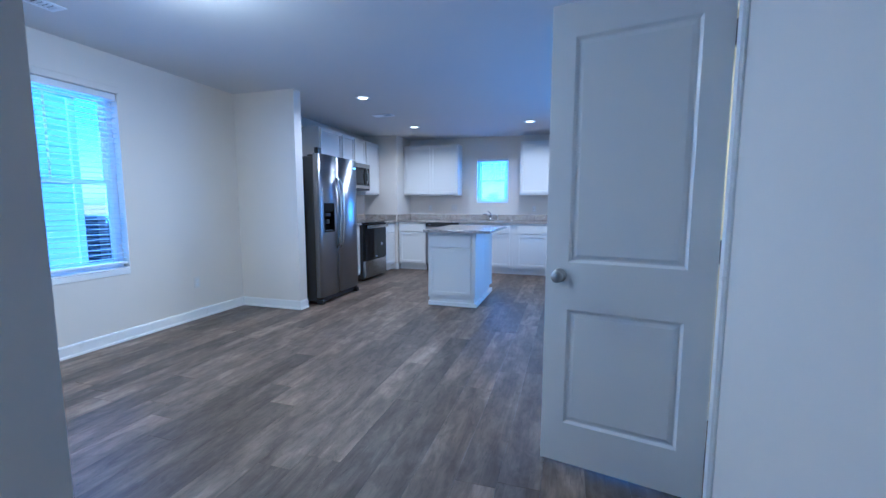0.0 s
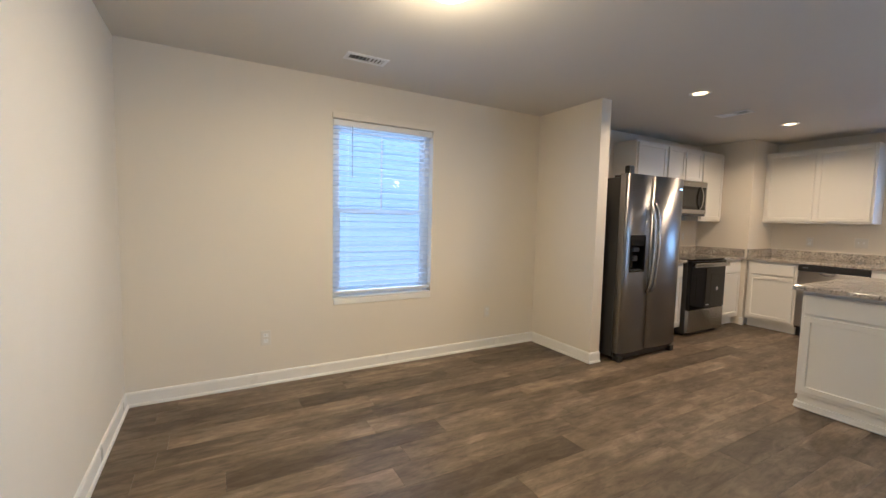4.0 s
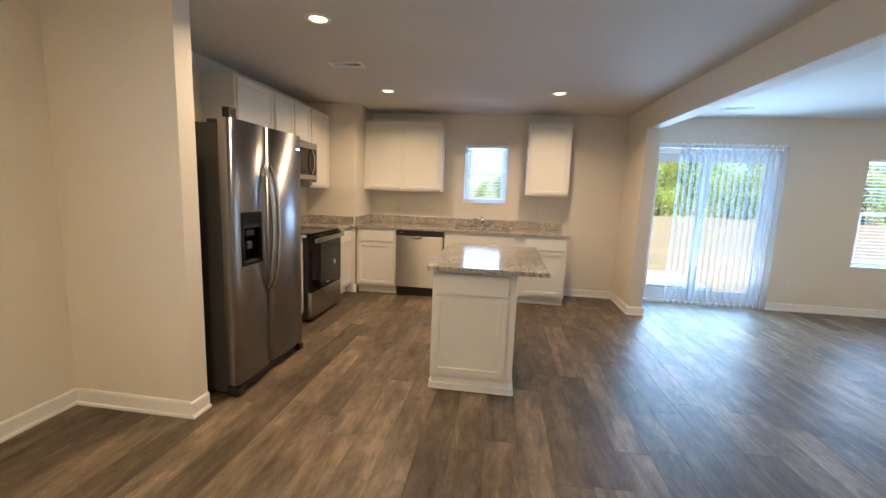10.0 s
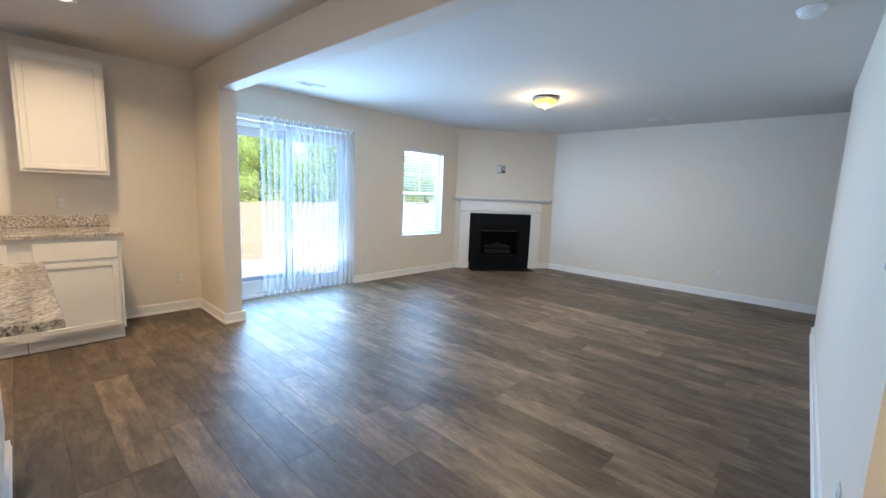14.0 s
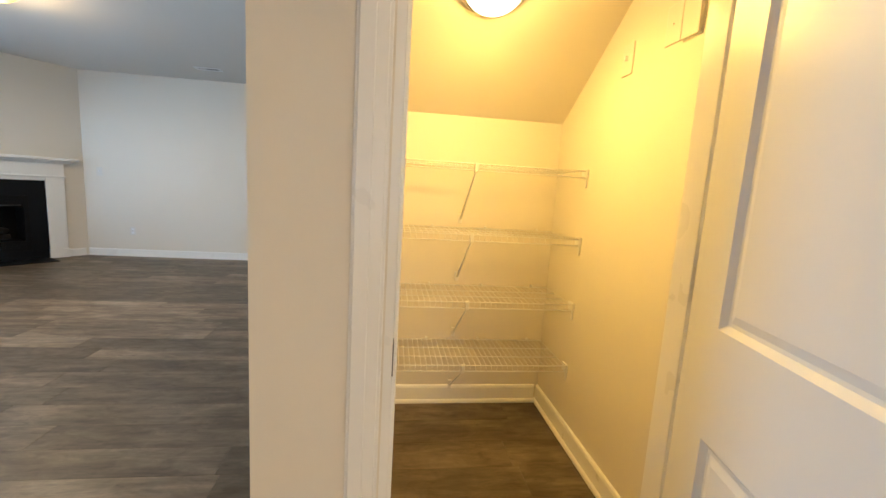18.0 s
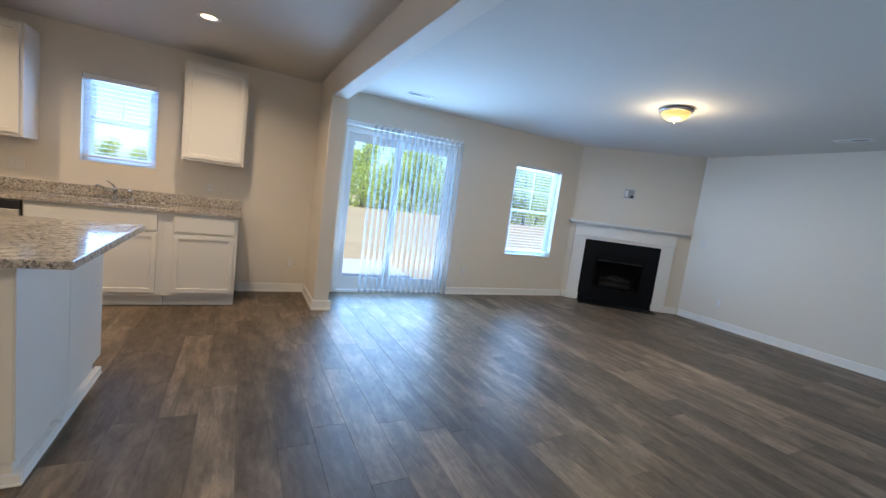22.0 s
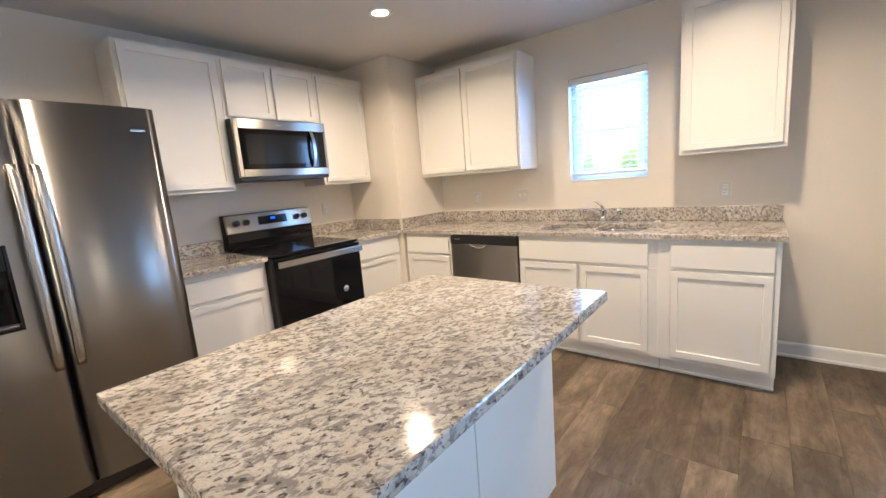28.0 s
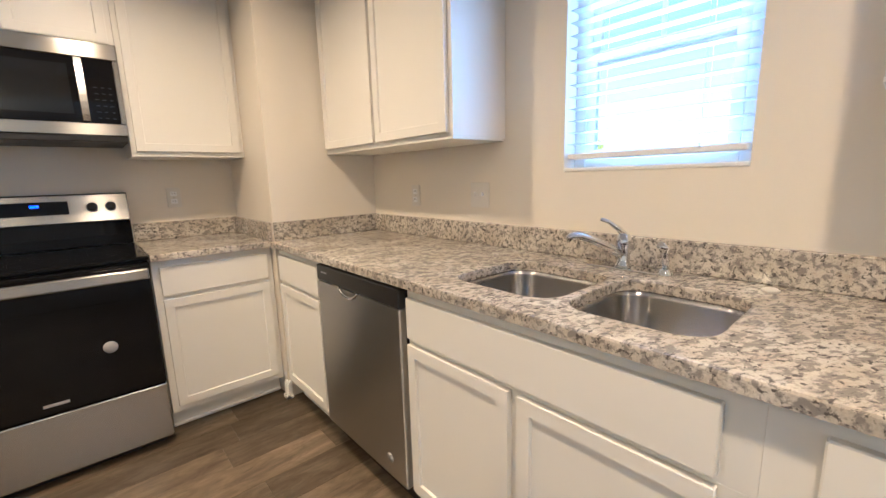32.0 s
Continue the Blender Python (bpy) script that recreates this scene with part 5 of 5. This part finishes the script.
# ---------------------------------------------------------------- outside: neighbour's house, condenser, trees
nb = thing("neighbour_house", pose(-5.0, 0, -0.3), "blue-grey lap-sided neighbour house with a gable end", "house")
NB1, EAVE, RIDGE_Y = 6.36, 3.42, -1.0
wallbm = bmesh.new()
top = EAVE + (NB1 - RIDGE_Y) * 0.40


def prism(bm, pts, x0, x1):
    a = [bm.verts.new((x0, y, z)) for y, z in pts]
    b = [bm.verts.new((x1, y, z)) for y, z in pts]
    bm.faces.new(a)
    bm.faces.new(b[::-1])
    for k in range(len(pts)):
        j = (k + 1) % len(pts)
        bm.faces.new((a[k], a[j], b[j], b[k]))


prism(wallbm, [(-8.45, 0), (NB1, 0), (NB1, EAVE), (RIDGE_Y, top), (-8.45, EAVE)], -9.0, -0.05)
part("wall", wallbm, SIDING, nb)
z = 0.05
lap = None
k = 0
while z < top - 0.15:
    y1 = NB1 if z < EAVE else NB1 - (z - EAVE) / 0.40
    y0 = -8.45 if z < EAVE else 2 * RIDGE_Y - y1
    y0 = max(y0, -3.0)
    if y1 - y0 > 0.3:
        bm = bmesh.new()
        prism(bm, [(0.0, z - 0.008), (0.0, z + 0.16), (-0.003, z + 0.16), (-0.007, z - 0.002)], 0, 1)
        for v in bm.verts:
            v.co = Vector((-0.05 - v.co.y - 0.0, y0 + (y1 - y0 - 0.10) * v.co.x, v.co.z))
        part("siding_board", bm, SIDING, nb)
    z += 0.165
part("corner_board", one_box(-0.06, 0.0, NB1 - 0.10, NB1 + 0.02, 0.0, EAVE - 0.02, 0.003), SIDING, nb)
bm = bmesh.new()
prism(bm, [(NB1 + 0.05, EAVE - 0.02), (RIDGE_Y, top), (RIDGE_Y, top + 0.12), (NB1 + 0.05, EAVE + 0.10)], -9.2, -0.02)
part("roof", bm, SHINGLE, nb)
bm = bmesh.new()
prism(bm, [(2 * RIDGE_Y - NB1 - 0.05, EAVE - 0.02), (2 * RIDGE_Y - NB1 - 0.05, EAVE + 0.10), (RIDGE_Y, top + 0.12), (RIDGE_Y, top)], -9.2, -0.02)
part("roof", bm, SHINGLE, nb)
ac = thing("air_conditioner", pose(-6.6, 7.75, -0.30) @ Matrix.Diagonal((1, 1, 1.3, 1)), "grey outdoor air conditioner condenser on a pad", "condenser")
part("pad", one_box(-0.48, 0.48, -0.48, 0.48, -0.04, 0.06, 0.01), CONCRETE, ac)
part("core", one_box(-0.36, 0.36, -0.36, 0.36, 0.065, 0.90, 0.01), DARKSIDE, ac)
for k in range(14):
    zz = 0.12 + k * 0.055
    bm = bmesh.new()
    for q in ((-0.38, 0.38, -0.385, -0.37), (-0.38, 0.38, 0.37, 0.385), (-0.385, -0.37, -0.37, 0.37), (0.37, 0.385, -0.37, 0.37)):
        box(bm, *q, zz, zz + 0.012)
    part("louvre", bm, GREYINK, ac)
part("lid", one_box(-0.39, 0.39, -0.39, 0.39, 0.905, 0.95, 0.012), GREYINK, ac)


def make_tree(seed, height, spread):
    rs = random.Random(seed)
    ob = thing("tree", pose(0, 0, 0), "tall leafy green tree with branches low on its trunk", "tree", "trees behind the yard")
    bm = bmesh.new()
    lean = Vector((rs.uniform(-0.3, 0.3), rs.uniform(-0.3, 0.3), 0))
    trunk = [lean * (k / 6) ** 2 * 2 + Vector((0, 0, height * 0.85 * k / 6)) for k in range(7)]
    tube(bm, trunk, [0.16 * (1 - k / 7.5) + 0.02 for k in range(7)], 8)
    tips = []
    for k in range(26):
        u = rs.uniform(0.12, 0.97)
        base = Vector((0, 0, height * 0.85 * u)) + lean * u * u * 2
        a = rs.uniform(0, 6.283)
        reach = spread * (0.95 - 0.5 * u) * rs.uniform(0.55, 1.0)
        tip = base + Vector((math.cos(a) * reach, math.sin(a) * reach, reach * rs.uniform(0.2, 0.7)))
        midp = (base + tip) / 2 + Vector((0, 0, 0.15))
        tube(bm, [base, midp, tip], [0.05, 0.03, 0.012], 5)
        tips += [tip, midp, (tip + midp) / 2]
    tips.append(trunk[-1])
    part("trunk", bm, BARK, ob)
    verts, faces = [], []
    for tip in tips:
        for j in range(34):
            c = tip + Vector((rs.gauss(0, 0.58), rs.gauss(0, 0.58), rs.gauss(0, 0.48)))
            n = Vector((rs.gauss(0, 1), rs.gauss(0, 1), rs.gauss(0.5, 1))).normalized()
            a = n.orthogonal().normalized() * rs.uniform(0.10, 0.21)
            b = n.cross(a).normalized() * a.length * rs.uniform(0.5, 0.9)
            i = len(verts)
            verts += [c - a, c - b * 0.8, c + a, c + b]
            faces.append((i, i + 1, i + 2, i + 3))
    me = bpy.data.meshes.new("crown")
    me.from_pydata([tuple(v) for v in verts], [], faces)
    me.materials.append(LEAF)
    crown = new("crown", me)
    crown.parent = ob
    return ob


protos = [make_tree(3, 8.6, 2.6), make_tree(5, 9.8, 2.5), make_tree(8, 7.6, 2.8)]
rt = random.Random(4)
first = True
k = 0
for row, (yy, n) in enumerate(((47.0, 27), (53.0, 27), (60.0, 26))):
    for i in range(n):
        x = -28 + 86 * (i + rt.uniform(0.1, 0.9)) / n
        m = pose(x, yy + rt.uniform(-2.0, 2.0), -0.33, 0, 0, rt.uniform(0, 360))
        src = protos[k % 3]
        s = rt.uniform(0.65, 1.15) * (0.42 if x < 6 else 1.0)
        if k < 3:
            src.matrix_world = m
        else:
            t2 = copy_thing(src, m @ Matrix.Scale(s, 4))
        k += 1
bm = bmesh.new()
verts, faces = [], []
for j in range(14000):
    x = rt.uniform(-34, 64)
    y = 44.0 + rt.uniform(0, 18)
    c = Vector((x, y, -0.3 + abs(rt.gauss(0, 1.1)) * (0.6 + 0.4 * math.sin(x * 1.3))))
    n = Vector((rt.gauss(0, 1), rt.gauss(0, 1), rt.gauss(0.5, 1))).normalized()
    a = n.orthogonal().normalized() * rt.uniform(0.09, 0.19)
    b = n.cross(a).normalized() * a.length * rt.uniform(0.4, 0.8)
    i = len(verts)
    verts += [tuple(c - a), tuple(c - b), tuple(c + a), tuple(c + b)]
    faces.append((i, i + 1, i + 2, i + 3))
bm.free()
me = bpy.data.meshes.new("undergrowth")
me.from_pydata(verts, [], faces)
me.materials.append(LEAF)
tagged(new("undergrowth", me), "low green undergrowth below the trees", "undergrowth", kind="stuff")


# ---------------------------------------------------------------- floor planks
PLANK_W, PLANK_L = 0.181, 1.22
plank_meshes = {}


def plank_mesh(length):
    key = round(length, 3)
    if key not in plank_meshes:
        bm = one_box(0.0004, PLANK_W - 0.0004, 0.0004, key - 0.0004, -0.011, 0.0, 0.0007)
        plank_meshes[key] = finish("plank", bm, FLOOR)
    return plank_meshes[key]


def row_start(x):
    """Where the rooms begin for a row of planks at x."""
    return -1.5 if 3.0 < x < 4.30 else next(y for edge, y in ((3.1, 1.19), (5.62, 2.45), (8.25, 3.6), (99, 1.62)) if x < edge)


rng = random.Random(11)
rest = bmesh.new()
rows = int(RIGHT / PLANK_W) + 1
count = 0
for r in range(rows):
    x = r * PLANK_W
    if x > RIGHT - 0.02:
        continue
    y = -1.5 - rng.uniform(0.1, 1.1)
    while y < BACK:
        a, b = max(y, -1.5), min(y + PLANK_L, BACK)
        y += PLANK_L
        a = max(a, row_start(x))
        if b - a < 0.03:
            continue
        near = (x < 4.2 and b > 1.6) or (x >= 4.2 and b > 3.75)
        if near and count < 300:
            p = new("plank", plank_mesh(b - a))
            p.parent = FLOOR_OB
            p.location = (x, a, 0)
            count += 1
        else:
            box(rest, x + 0.0005, x + PLANK_W - 0.0005, a + 0.0005, b - 0.0005, -0.011, 0.0)
ob = part("plank_rest", rest, FLOOR, FLOOR_OB)
tagged(ob, kind="stuff")
